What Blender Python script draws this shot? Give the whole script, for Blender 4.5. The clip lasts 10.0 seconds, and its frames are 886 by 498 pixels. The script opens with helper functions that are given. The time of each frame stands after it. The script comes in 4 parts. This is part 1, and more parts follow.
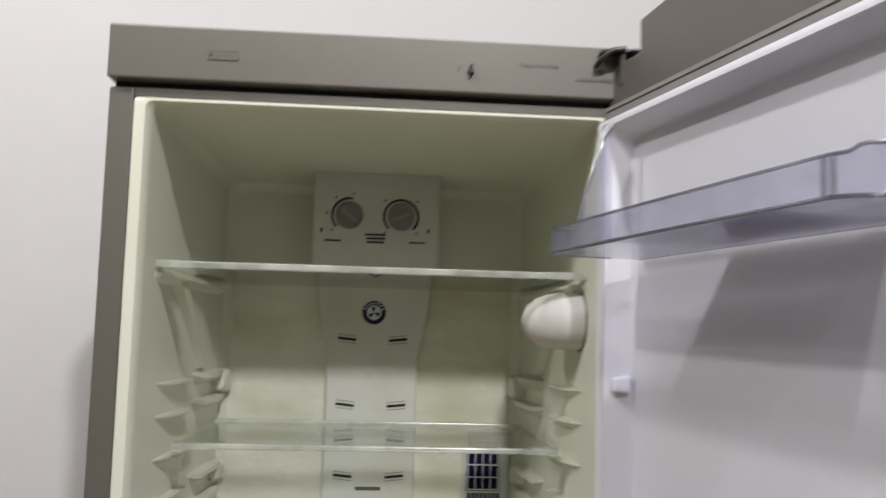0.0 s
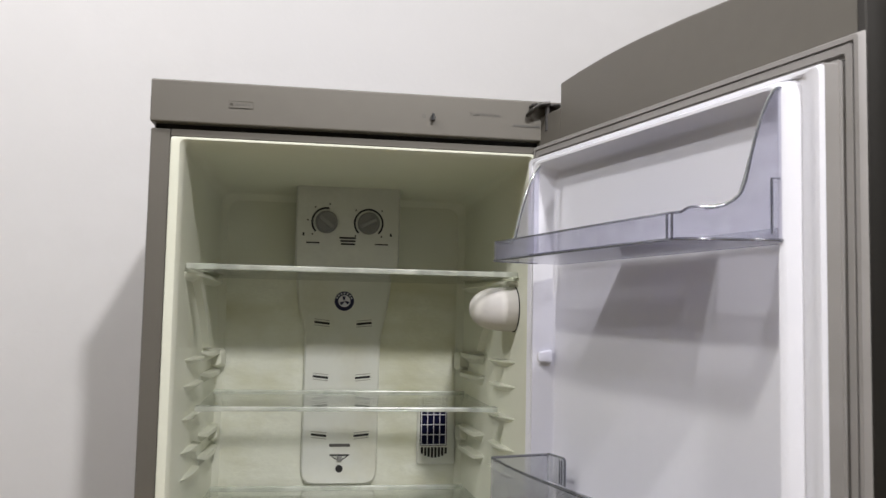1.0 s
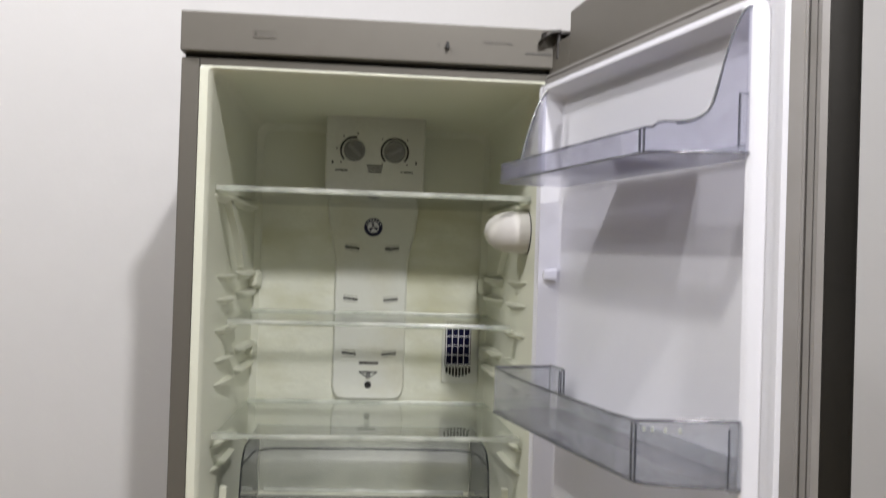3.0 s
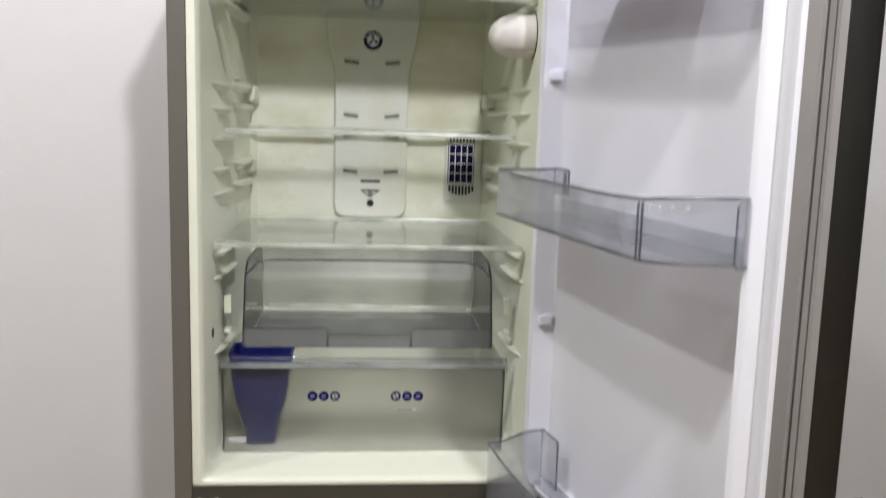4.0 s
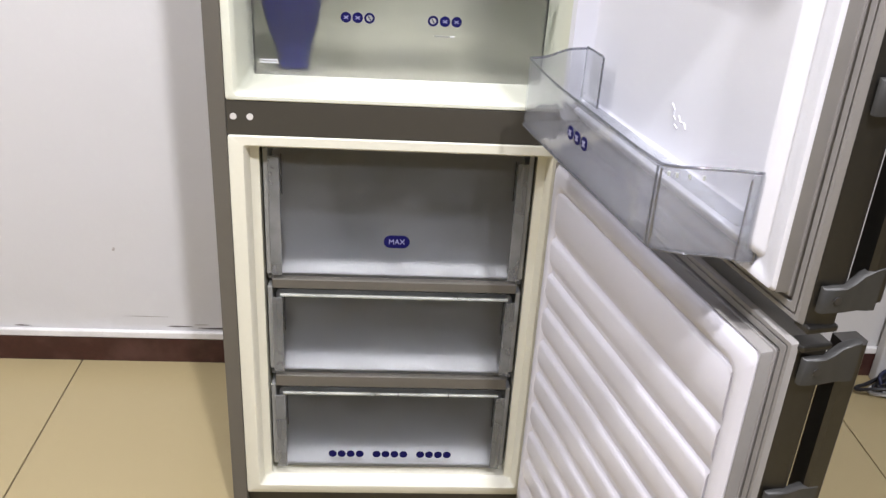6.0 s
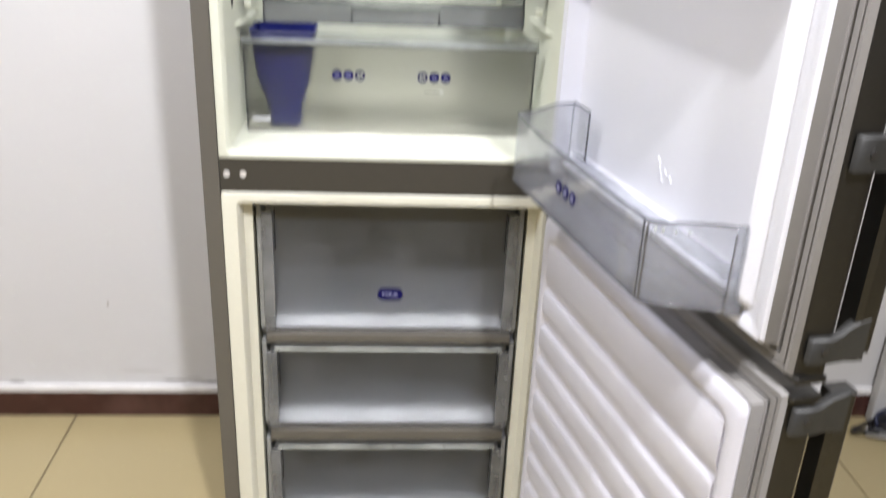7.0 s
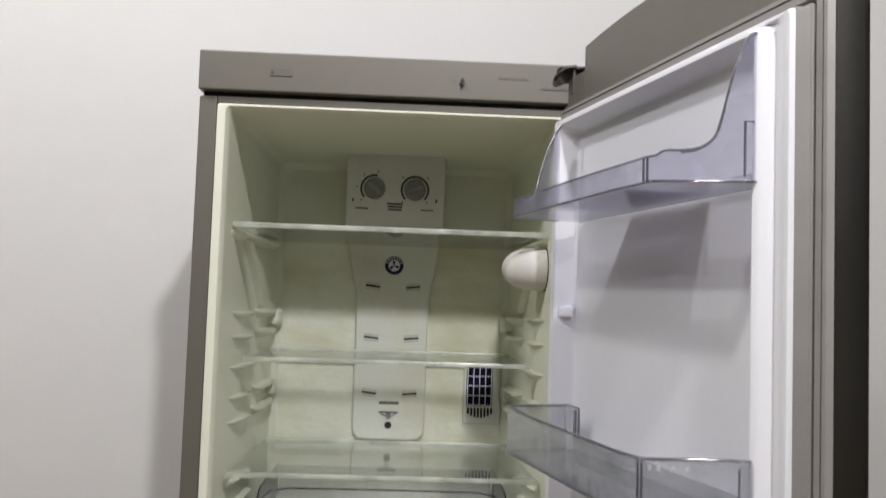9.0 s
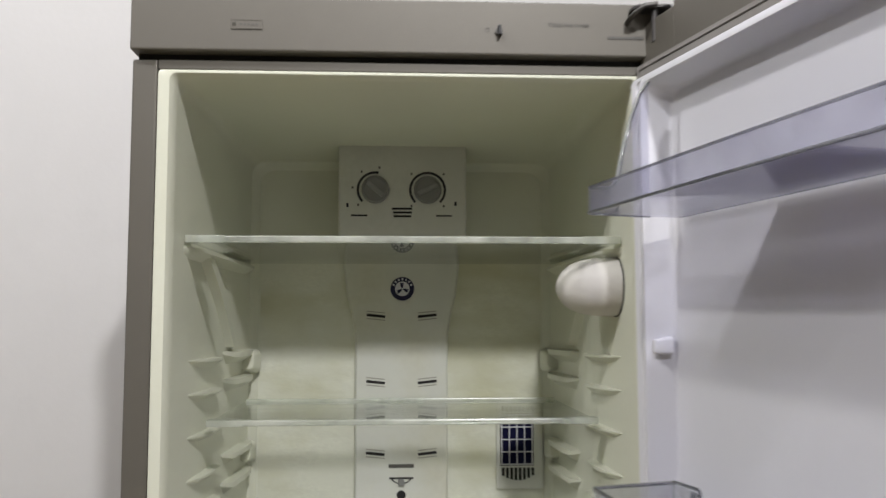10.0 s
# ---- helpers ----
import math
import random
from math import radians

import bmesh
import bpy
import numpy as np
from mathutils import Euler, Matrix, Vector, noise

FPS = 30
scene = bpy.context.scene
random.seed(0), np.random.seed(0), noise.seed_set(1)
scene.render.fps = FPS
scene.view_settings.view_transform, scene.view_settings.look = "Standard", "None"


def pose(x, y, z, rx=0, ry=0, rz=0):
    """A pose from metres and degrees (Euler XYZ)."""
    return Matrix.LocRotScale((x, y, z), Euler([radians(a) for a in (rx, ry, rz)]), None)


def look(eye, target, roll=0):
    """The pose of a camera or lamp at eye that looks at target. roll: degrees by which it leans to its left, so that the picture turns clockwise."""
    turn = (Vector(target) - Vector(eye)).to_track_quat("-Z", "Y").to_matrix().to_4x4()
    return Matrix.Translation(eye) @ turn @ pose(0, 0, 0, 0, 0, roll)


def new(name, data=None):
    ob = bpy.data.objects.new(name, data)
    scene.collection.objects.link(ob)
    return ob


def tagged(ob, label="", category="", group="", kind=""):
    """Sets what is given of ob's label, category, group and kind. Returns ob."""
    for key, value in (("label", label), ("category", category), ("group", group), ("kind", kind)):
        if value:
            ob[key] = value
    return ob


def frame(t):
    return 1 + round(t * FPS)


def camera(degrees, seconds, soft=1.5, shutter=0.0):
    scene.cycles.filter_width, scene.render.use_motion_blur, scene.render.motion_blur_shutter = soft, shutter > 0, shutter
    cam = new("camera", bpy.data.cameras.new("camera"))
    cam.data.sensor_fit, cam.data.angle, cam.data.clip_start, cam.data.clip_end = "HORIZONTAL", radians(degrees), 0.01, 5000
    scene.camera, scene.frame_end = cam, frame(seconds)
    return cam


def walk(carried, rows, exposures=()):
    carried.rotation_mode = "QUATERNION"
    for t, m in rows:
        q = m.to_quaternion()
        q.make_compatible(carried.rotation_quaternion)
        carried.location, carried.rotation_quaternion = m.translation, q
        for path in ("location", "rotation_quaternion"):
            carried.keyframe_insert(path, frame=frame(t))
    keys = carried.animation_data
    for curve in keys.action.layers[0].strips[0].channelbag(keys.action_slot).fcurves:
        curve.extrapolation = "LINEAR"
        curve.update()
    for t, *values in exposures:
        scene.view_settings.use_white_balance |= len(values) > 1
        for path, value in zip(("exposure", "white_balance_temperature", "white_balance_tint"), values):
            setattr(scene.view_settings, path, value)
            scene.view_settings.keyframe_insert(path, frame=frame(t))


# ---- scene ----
cam = camera(53.54, 10.0, soft=1.4, shutter=0.5)
PATH = [
    (0, (0.0025, -0.9704, 1.5495), (0.1519, 1.0147, 1.7427), 1.50),
    (0.5, (-0.0323, -1.1280, 1.5488), (0.2882, 0.8324, 1.7814), 0.02),
    (1, (-0.0817, -1.2684, 1.5561), (0.2345, 0.7006, 1.7082), 1.18),
    (1.5, (-0.0334, -1.3329, 1.5571), (0.1993, 0.6479, 1.7070), 2.26),
    (2, (-0.0126, -1.3590, 1.5642), (0.1712, 0.6249, 1.7380), 1.84),
    (2.2, (-0.0144, -1.3611, 1.5580), (0.1631, 0.6237, 1.7286), 1.72),
    (3.3, (-0.0125, -1.3361, 1.5004), (0.1631, 0.6550, 1.4315), 1.85),
    (3.5, (-0.0113, -1.3332, 1.4847), (0.1654, 0.6543, 1.3490), 1.75),
    (4, (-0.0087, -1.3199, 1.4436), (0.1684, 0.6490, 1.1399), 1.67),
    (4.5, (-0.0125, -1.3185, 1.3996), (0.1646, 0.6181, 0.9323), 2.32),
    (5, (-0.0158, -1.3136, 1.3523), (0.1468, 0.5695, 0.6984), 2.90),
    (5.5, (-0.0253, -1.3147, 1.2960), (0.1217, 0.5048, 0.4788), 3.67),
    (5.7, (-0.0211, -1.3153, 1.2725), (0.1137, 0.4771, 0.3955), 3.91),
    (6.8, (-0.0170, -1.3159, 1.2849), (0.1217, 0.4649, 0.3852), 2.45),
    (7, (-0.0160, -1.3192, 1.2929), (0.1239, 0.5071, 0.4897), 2.61),
    (7.5, (-0.0261, -1.3280, 1.3496), (0.1149, 0.5829, 0.7762), 2.39),
    (8, (-0.0207, -1.3332, 1.4236), (0.1083, 0.6376, 1.1085), 1.88),
    (8.5, (0.0077, -1.3485, 1.4661), (0.1093, 0.6483, 1.4151), 1.90),
    (9, (0.0289, -1.3324, 1.5083), (0.1065, 0.6622, 1.6321), 1.94),
    (9.5, (0.0074, -1.1456, 1.5077), (0.1264, 0.8418, 1.6983), 1.29),
    (10, (-0.0172, -0.9485, 1.5244), (0.1015, 1.0406, 1.6963), -0.11),
]
EXPOSURES = [(0, -0.2, 6500, 10), (2, -0.06, 6500, 10), (3.5, 0.0, 6450, 10), (4, 0.24, 6400, 10), (4.5, 0.40, 6350, 11), (5, 0.68, 6300, 13), (5.5, 0.81, 6250, 14), (6.8, 0.95, 6200, 11), (7.5, 0.77, 6300, 10), (8, 0.32, 6350, 9), (8.5, 0.16, 6450, 9), (9, -0.16, 6500, 9), (10, -0.19, 6500, 9)]
walk(cam, [(t, look(eye, target, roll)) for t, eye, target, roll in PATH], EXPOSURES)

# ---- world and lamps ----
world = bpy.data.worlds.new("world")
scene.world = world
world.use_nodes = True
world.node_tree.nodes["Background"].inputs[0].default_value = (0.8, 0.88, 1.0, 1)
world.node_tree.nodes["Background"].inputs[1].default_value = 0.02

CEILING = 3.40
LAMPS = [((-1.46, -0.81, 3.10), 67.0), ((-0.665, -1.03, 3.10), 67.0), ((0.385, -1.91, 3.19), 196.0)]
for place, power in LAMPS:
    data = bpy.data.lights.new("lamp_light", "POINT")
    data.shadow_soft_size, data.energy, data.color = 0.06, power, (0.96, 0.945, 0.965)
    lamp_ob = new("lamp_light", data)
    lamp_ob.matrix_world = pose(*place)


# ---- materials ----
def shade(name, colour, rough=0.5, metal=0.0, var=0.08, scale=8.0, bump=0.0, bump_scale=200.0, spot=None, spot_scale=3.0, spot_amount=0.5, coat=0.0, spec=0.5, stretch=None):
    """A painted or moulded surface: base colour, broad and fine unevenness, stains and fine relief."""
    m = bpy.data.materials.new(name)
    m.use_nodes = True
    n, l = m.node_tree.nodes, m.node_tree.links
    b = n["Principled BSDF"]
    b.inputs["Roughness"].default_value, b.inputs["Metallic"].default_value = rough, metal
    b.inputs["Coat Weight"].default_value = coat
    b.inputs["Specular IOR Level"].default_value = spec
    co = n.new("ShaderNodeTexCoord")
    mp = n.new("ShaderNodeMapping")
    l.new(co.outputs["Object"], mp.inputs[0])
    if stretch:
        mp.inputs["Scale"].default_value = stretch

    def noise_tex(size, detail=4.0):
        t = n.new("ShaderNodeTexNoise")
        t.inputs["Scale"].default_value, t.inputs["Detail"].default_value = size, detail
        l.new(mp.outputs[0], t.inputs["Vector"])
        return t

    def mixed(fac, a, c):
        x = n.new("ShaderNodeMix")
        x.data_type = "RGBA"
        for value, slot in ((fac, 0), (a, 6), (c, 7)):
            if hasattr(value, "links"):
                l.new(value, x.inputs[slot])
            elif slot == 0:
                x.inputs[0].default_value = value
            else:
                x.inputs[slot].default_value = (*value, 1)
        return x.outputs[2]

    def ramp(source, lo, hi):
        r = n.new("ShaderNodeMapRange")
        r.inputs[1].default_value, r.inputs[2].default_value = lo, hi
        l.new(source, r.inputs[0])
        return r.outputs[0]

    dark = tuple(c * (1 - var) for c in colour)
    light = tuple(min(1, c * (1 + var * 0.6)) for c in colour)
    col = mixed(ramp(noise_tex(scale).outputs[0], 0.3, 0.7), dark, light)
    fine = noise_tex(scale * 14, 3.0)
    col = mixed(ramp(fine.outputs[0], 0.35, 0.65), col, tuple(c * (1 - var * 0.5) for c in colour))
    if spot:
        s = ramp(noise_tex(spot_scale, 6.0).outputs[0], 0.47, 0.70)
        k = n.new("ShaderNodeMath")
        k.operation = "MULTIPLY"
        l.new(s, k.inputs[0])
        k.inputs[1].default_value = spot_amount
        col = mixed(k.outputs[0], col, spot)
    l.new(col, b.inputs["Base Color"])
    r = n.new("ShaderNodeMapRange")
    r.inputs[3].default_value, r.inputs[4].default_value = max(0.02, rough - 0.035), min(1, rough + 0.035)
    l.new(noise_tex(scale * 3).outputs[0], r.inputs[0])
    l.new(r.outputs[0], b.inputs["Roughness"])
    if bump:
        bp = n.new("ShaderNodeBump")
        bp.inputs["Strength"].default_value, bp.inputs["Distance"].default_value = bump, 0.002
        l.new(noise_tex(bump_scale, 3.0).outputs[0], bp.inputs["Height"])
        l.new(bp.outputs[0], b.inputs["Normal"])
    return m


def clear(name, tint, milk=(0.8, 0.8, 0.8), milk_amount=0.1, ior=1.45, rough=0.05, streak=0.5, frost=0.0, blur=0.25, ripple=0.0):
    """Clear or smoky plastic and glass in thin walls: tinted see-through, a little milkiness, a Fresnel gloss. frost: the share that scatters; ripple: uneven moulding in the gloss."""
    m = bpy.data.materials.new(name)
    m.use_nodes = True
    n, l = m.node_tree.nodes, m.node_tree.links
    n.clear()
    out = n.new("ShaderNodeOutputMaterial")
    tr, df, tl, gl = (n.new("ShaderNodeBsdf" + k) for k in ("Transparent", "Diffuse", "Translucent", "Glossy"))
    tr.inputs[0].default_value = (*tint, 1)
    df.inputs[0].default_value = tl.inputs[0].default_value = (*milk, 1)
    gl.inputs["Roughness"].default_value = rough
    half = n.new("ShaderNodeMixShader")
    half.inputs[0].default_value = 0.5
    l.new(df.outputs[0], half.inputs[1]), l.new(tl.outputs[0], half.inputs[2])
    body = n.new("ShaderNodeMixShader")
    co, ns, rg = n.new("ShaderNodeTexCoord"), n.new("ShaderNodeTexNoise"), n.new("ShaderNodeMapRange")
    ns.inputs["Scale"].default_value, ns.inputs["Detail"].default_value = 14, 6
    l.new(co.outputs["Object"], ns.inputs["Vector"]), l.new(ns.outputs[0], rg.inputs[0])
    rg.inputs[1].default_value, rg.inputs[2].default_value = 0.3, 0.75
    rg.inputs[3].default_value, rg.inputs[4].default_value = milk_amount * (1 - streak), min(1, milk_amount * (1 + streak))
    l.new(rg.outputs[0], body.inputs[0])
    see = tr
    if frost:
        rf, see = n.new("ShaderNodeBsdfRefraction"), n.new("ShaderNodeMixShader")
        rf.inputs["Color"].default_value = (*tint, 1)
        rf.inputs["Roughness"].default_value, rf.inputs["IOR"].default_value = blur, 1.2
        see.inputs[0].default_value = frost
        l.new(tr.outputs[0], see.inputs[1]), l.new(rf.outputs[0], see.inputs[2])
    l.new(see.outputs[0], body.inputs[1]), l.new(half.outputs[0], body.inputs[2])
    if ripple:
        wave, dent = n.new("ShaderNodeTexNoise"), n.new("ShaderNodeBump")
        wave.inputs["Scale"].default_value, wave.inputs["Detail"].default_value = 38, 2
        dent.inputs["Strength"].default_value, dent.inputs["Distance"].default_value = ripple, 0.004
        l.new(co.outputs["Object"], wave.inputs["Vector"]), l.new(wave.outputs[0], dent.inputs["Height"])
        l.new(dent.outputs[0], gl.inputs["Normal"])
    lw, pw, ad = n.new("ShaderNodeLayerWeight"), n.new("ShaderNodeMath"), n.new("ShaderNodeMath")
    lw.inputs[0].default_value = 0.5
    pw.operation, ad.operation = "POWER", "MULTIPLY_ADD"
    pw.inputs[1].default_value = 4.0
    ad.inputs[1].default_value, ad.inputs[2].default_value = 0.75, ((ior - 1) / (ior + 1)) ** 2
    l.new(lw.outputs["Facing"], pw.inputs[0]), l.new(pw.outputs[0], ad.inputs[0])
    last = n.new("ShaderNodeMixShader")
    l.new(ad.outputs[0], last.inputs[0]), l.new(body.outputs[0], last.inputs[1]), l.new(gl.outputs[0], last.inputs[2])
    l.new(last.outputs[0], out.inputs[0])
    return m


WALL = shade("wall_paint", (0.635, 0.625, 0.62), 0.75, var=0.035, scale=1.3, bump=0.12, bump_scale=90, spot=(0.59, 0.58, 0.57), spot_scale=1.6, spot_amount=0.25)
# unseen walls and ceiling: colours kept dark to lower the room's bounced light
DARKENED_WALL = shade("darkened_far_wall", (0.22, 0.215, 0.21), 0.8, var=0.05, scale=1.5)
CEIL = shade("ceiling_paint", (0.36, 0.36, 0.36), 0.85, var=0.03, scale=2)
SKIRT = shade("skirting_tile", (0.055, 0.018, 0.014), 0.35, var=0.3, scale=9, spot=(0.12, 0.06, 0.05), spot_scale=14, spot_amount=0.5)
SKIRT_TOP = shade("skirting_grout", (0.84, 0.82, 0.80), 0.8, var=0.10, scale=12, bump=0.3, bump_scale=120, spot=(0.40, 0.37, 0.35), spot_scale=9, spot_amount=0.35)
TILE = shade("floor_tile", (0.375, 0.304, 0.160), 0.30, var=0.018, scale=5.0)
GROUT = shade("grout", (0.10, 0.075, 0.045), 0.9, var=0.2, scale=20)
GREY = shade("grey_paint", (0.146, 0.135, 0.114), 0.46, metal=0.25, var=0.05, scale=3, bump=0.05, bump_scale=600)
GREY_DARK = shade("dark_grey_trim", (0.094, 0.090, 0.084), 0.42, metal=1.0, spec=0.3, var=0.08, scale=5)
EDGE_DARK = shade("dark_edge_trim", (0.088, 0.084, 0.078), 0.48, metal=1.0, spec=0.3, var=0.08, scale=5)
GREY_MID = shade("grey_crossbar_paint", (0.061, 0.055, 0.043), 0.5, metal=0.15, spec=0.35, var=0.05, scale=4, bump=0.05, bump_scale=600)
BLACK = shade("black_gap", (0.012, 0.011, 0.010), 0.7, var=0.2)
HANDLE = shade("handle_grey", (0.054, 0.053, 0.050), 0.42, metal=0.35, var=0.07, scale=20)
LINER = shade("liner_plastic", (0.715, 0.723, 0.605), 0.30, var=0.02, scale=9, spot=(0.66, 0.66, 0.52), spot_scale=5, spot_amount=0.4, stretch=(1, 1, 1.4))
LINER_STAINED = shade("stained_liner_panel", (0.765, 0.775, 0.66), 0.24, var=0.08, scale=14, spot=(0.56, 0.55, 0.36), spot_scale=8, spot_amount=0.7, stretch=(0.75, 1, 1.5), bump=1.0, bump_scale=26)
THERMO = shade("thermostat_plastic", (0.60, 0.60, 0.545), 0.4, var=0.05, scale=7)
LINER_BACK = shade("liner_back_panel", (0.70, 0.71, 0.645), 0.35, var=0.06, scale=7, spot=(0.54, 0.51, 0.33), spot_scale=7, spot_amount=0.5, bump=0.05, bump_scale=60)
RIM = shade("liner_rim", (0.76, 0.74, 0.61), 0.3, var=0.03, scale=6)
DOOR_WHITE = shade("door_liner_plastic", (0.800, 0.798, 0.842), 0.30, var=0.015, scale=4)
GASKET = shade("gasket_rubber", (0.268, 0.254, 0.240), 0.5, var=0.02, scale=3, spot=(0.16, 0.145, 0.12), spot_scale=12, spot_amount=0.2)
FREEZER_WHITE = shade("freezer_door_plastic", (0.745, 0.73, 0.785), 0.32, var=0.02, scale=4, bump=0.03, bump_scale=50)
KNOB = shade("knob_grey", (0.22, 0.22, 0.208), 0.45, var=0.05)
KNOB_GRIP = shade("knob_grip_grey", (0.28, 0.28, 0.265), 0.4, var=0.05)
PRINT = shade("dark_print", (0.02, 0.02, 0.022), 0.5, var=0.1)
PRINT_GREY = shade("grey_print", (0.098, 0.092, 0.082), 0.5, var=0.1)
BLUE_PRINT = shade("blue_print", (0.007, 0.006, 0.075), 0.7, var=0.15, spec=0.1)
SIGN_TEXT = shade("sign_lavender_print", (0.30, 0.30, 0.46), 0.5, var=0.05)
STICKER_BLUE = shade("sticker_blue", (0.010, 0.010, 0.055), 0.4, var=0.15)
WHITE_PRINT = shade("white_print", (0.72, 0.72, 0.76), 0.5, var=0.05)
BOARD = shade("pale_board", (0.58, 0.57, 0.555), 0.55, var=0.08, scale=5, spot=(0.35, 0.33, 0.31), spot_scale=6, spot_amount=0.4)
CABLE_BLUE = shade("cable_blue", (0.012, 0.016, 0.05), 0.4, var=0.2)
CABLE_WHITE = shade("cable_white", (0.6, 0.6, 0.6), 0.4, var=0.1)
SLOT_SHADE = shade("slot_rib_shade", (0.30, 0.29, 0.24), 0.5, var=0.1)
LAMP_WHITE = shade("lamp_cover_plastic", (0.64, 0.615, 0.575), 0.62, var=0.03, scale=8)
NAVY = shade("grille_insert", (0.007, 0.007, 0.035), 0.8, var=0.2, spec=0.1)
METAL = shade("hinge_metal", (0.085, 0.08, 0.078), 0.42, metal=0.7, var=0.1, scale=30)
GREY_PLASTIC = shade("freezer_grey_plastic", (0.25, 0.258, 0.272), 0.4, var=0.06, scale=8)
# lit and shaded colours of one freezer tub
TUB_LIT = shade("freezer_tub_lit", (0.68, 0.675, 0.65), 0.4, var=0.20, scale=26)
TUB_SHADED = shade("freezer_tub_shaded", (0.094, 0.098, 0.104), 0.8, var=0.12, scale=10, spec=0.05)
CABLE = shade("cable_black", (0.015, 0.015, 0.018), 0.4, var=0.2)
SMOKY = clear("smoky_clear_plastic", (0.90, 0.905, 0.92), (0.64, 0.65, 0.67), 0.19, ior=1.5, rough=0.06, streak=0.6, ripple=0.25)
SMOKY_FLOOR = clear("smoky_bin_floor", (0.70, 0.705, 0.74), (0.58, 0.58, 0.64), 0.22, streak=0.5)
LAVENDER = clear("lavender_clear_plastic", (0.89, 0.89, 0.94), (0.66, 0.655, 0.78), 0.17, ior=1.65, rough=0.05, streak=0.9, ripple=0.5)
CLEAR_FLOOR = clear("clear_bin_floor", (0.86, 0.86, 0.91), (0.60, 0.60, 0.72), 0.15, streak=0.5)
SHADOW_PAD = clear("purple_shadow_pad", (0.36, 0.35, 0.50), (0.30, 0.30, 0.50), 0.36, streak=0.6)
SMOKY_RIM = clear("smoky_plastic_edge", (0.55, 0.56, 0.60), (0.36, 0.37, 0.42), 0.16, ior=2.6, rough=0.07)
GLASS = clear("shelf_glass", (0.975, 0.99, 0.98), (0.80, 0.84, 0.77), 0.040, ior=1.5, rough=0.02)
GLASS_TRIM = clear("frosted_shelf_edge", (0.92, 0.95, 0.92), (0.86, 0.87, 0.81), 0.55, rough=0.22, streak=0.65)
CRISPER_FRONT = clear("frosted_crisper_front", (0.775, 0.765, 0.745), (0.62, 0.63, 0.61), 0.04, ior=1.3, streak=0.5, frost=0.9, blur=0.48)
CRISPER = clear("crisper_clear_plastic", (0.925, 0.93, 0.93), (0.60, 0.61, 0.60), 0.026, ior=1.3, streak=0.35)
CRISPER_RIM = clear("crisper_edge_plastic", (0.82, 0.84, 0.84), (0.72, 0.74, 0.72), 0.40)
TRAY_SIDE = clear("tray_smoky_side", (0.52, 0.525, 0.53), (0.40, 0.41, 0.41), 0.20, ior=1.35, streak=0.25)
TRAY_LIP = clear("tray_smoky_lip", (0.80, 0.81, 0.81), (0.52, 0.53, 0.525), 0.22, ior=1.4, streak=0.3)
TRAY_BACK = clear("tray_smoky_back", (0.80, 0.805, 0.80), (0.60, 0.61, 0.58), 0.20, ior=1.3, rough=0.38, streak=0.4)
TRAY_FLOOR = clear("tray_smoky_floor", (0.58, 0.59, 0.60), (0.34, 0.35, 0.35), 0.36, ior=1.4, rough=0.15, streak=0.25)
TRAY_RIM = clear("tray_edge_plastic", (0.28, 0.29, 0.30), (0.14, 0.15, 0.155), 0.5)
BLUE_BOX = shade("blue_plastic", (0.011, 0.015, 0.125), 0.3, var=0.12, scale=14)
FREEZER_CLEAR = clear("freezer_clear_plastic", (0.81, 0.813, 0.825), (0.45, 0.46, 0.475), 0.14, streak=0.12)
FREEZER_FRONT = clear("frosted_freezer_front", (0.80, 0.812, 0.826), (0.45, 0.46, 0.475), 0.12, streak=0.6, frost=0.8, blur=0.44)
FREEZER_EDGE = clear("freezer_edge_plastic", (0.80, 0.81, 0.82), (0.62, 0.62, 0.61), 0.32, streak=0.5)


PANES = ("shelf_glass", "crisper_clear_plastic", "frosted_crisper_front", "frosted_freezer_front", "tray_smoky_floor", "tray_smoky_side", "tray_smoky_back", "tray_smoky_lip")


# ---- builders ----
def part(name, bm, material, parent=None, label="", smooth=None, m=None):
    """Links a bmesh as one mesh object, under a thing or a part when one is given."""
    bmesh.ops.recalc_face_normals(bm, faces=bm.faces)
    me = bpy.data.meshes.new(name)
    bm.to_mesh(me)
    bm.free()
    me.materials.append(material)
    ob = new(name, me)
    if smooth:
        me.polygons.foreach_set("use_smooth", [True] * len(me.polygons))
        me.set_sharp_from_angle(angle=radians(smooth))
    if parent is not None:
        ob.parent = parent
    if m is not None:
        ob.matrix_basis = m
    if material.name in PANES:
        ob.visible_shadow = False  # clear panes let the light in
    return tagged(ob, label=label)


def thing(name, label, category, m=None, group="", kind=""):
    ob = new(name)
    ob.empty_display_size = 0.05
    if m is not None:
        ob.matrix_basis = m
    return tagged(ob, label, category, group, kind)


def box(x0, x1, y0, y1, z0, z1, r=0.0, seg=2, bm=None):
    own = bmesh.new()
    bmesh.ops.create_cube(own, size=1)
    for v in own.verts:
        v.co = Vector(((x0 + x1) / 2 + v.co.x * (x1 - x0), (y0 + y1) / 2 + v.co.y * (y1 - y0), (z0 + z1) / 2 + v.co.z * (z1 - z0)))
    if r:
        bmesh.ops.bevel(own, geom=own.edges[:], offset=r, segments=seg, profile=0.5, affect="EDGES")
    if bm is None:
        return own
    me = bpy.data.meshes.new("join")
    own.to_mesh(me)
    own.free()
    bm.from_mesh(me)
    bpy.data.meshes.remove(me)
    return bm


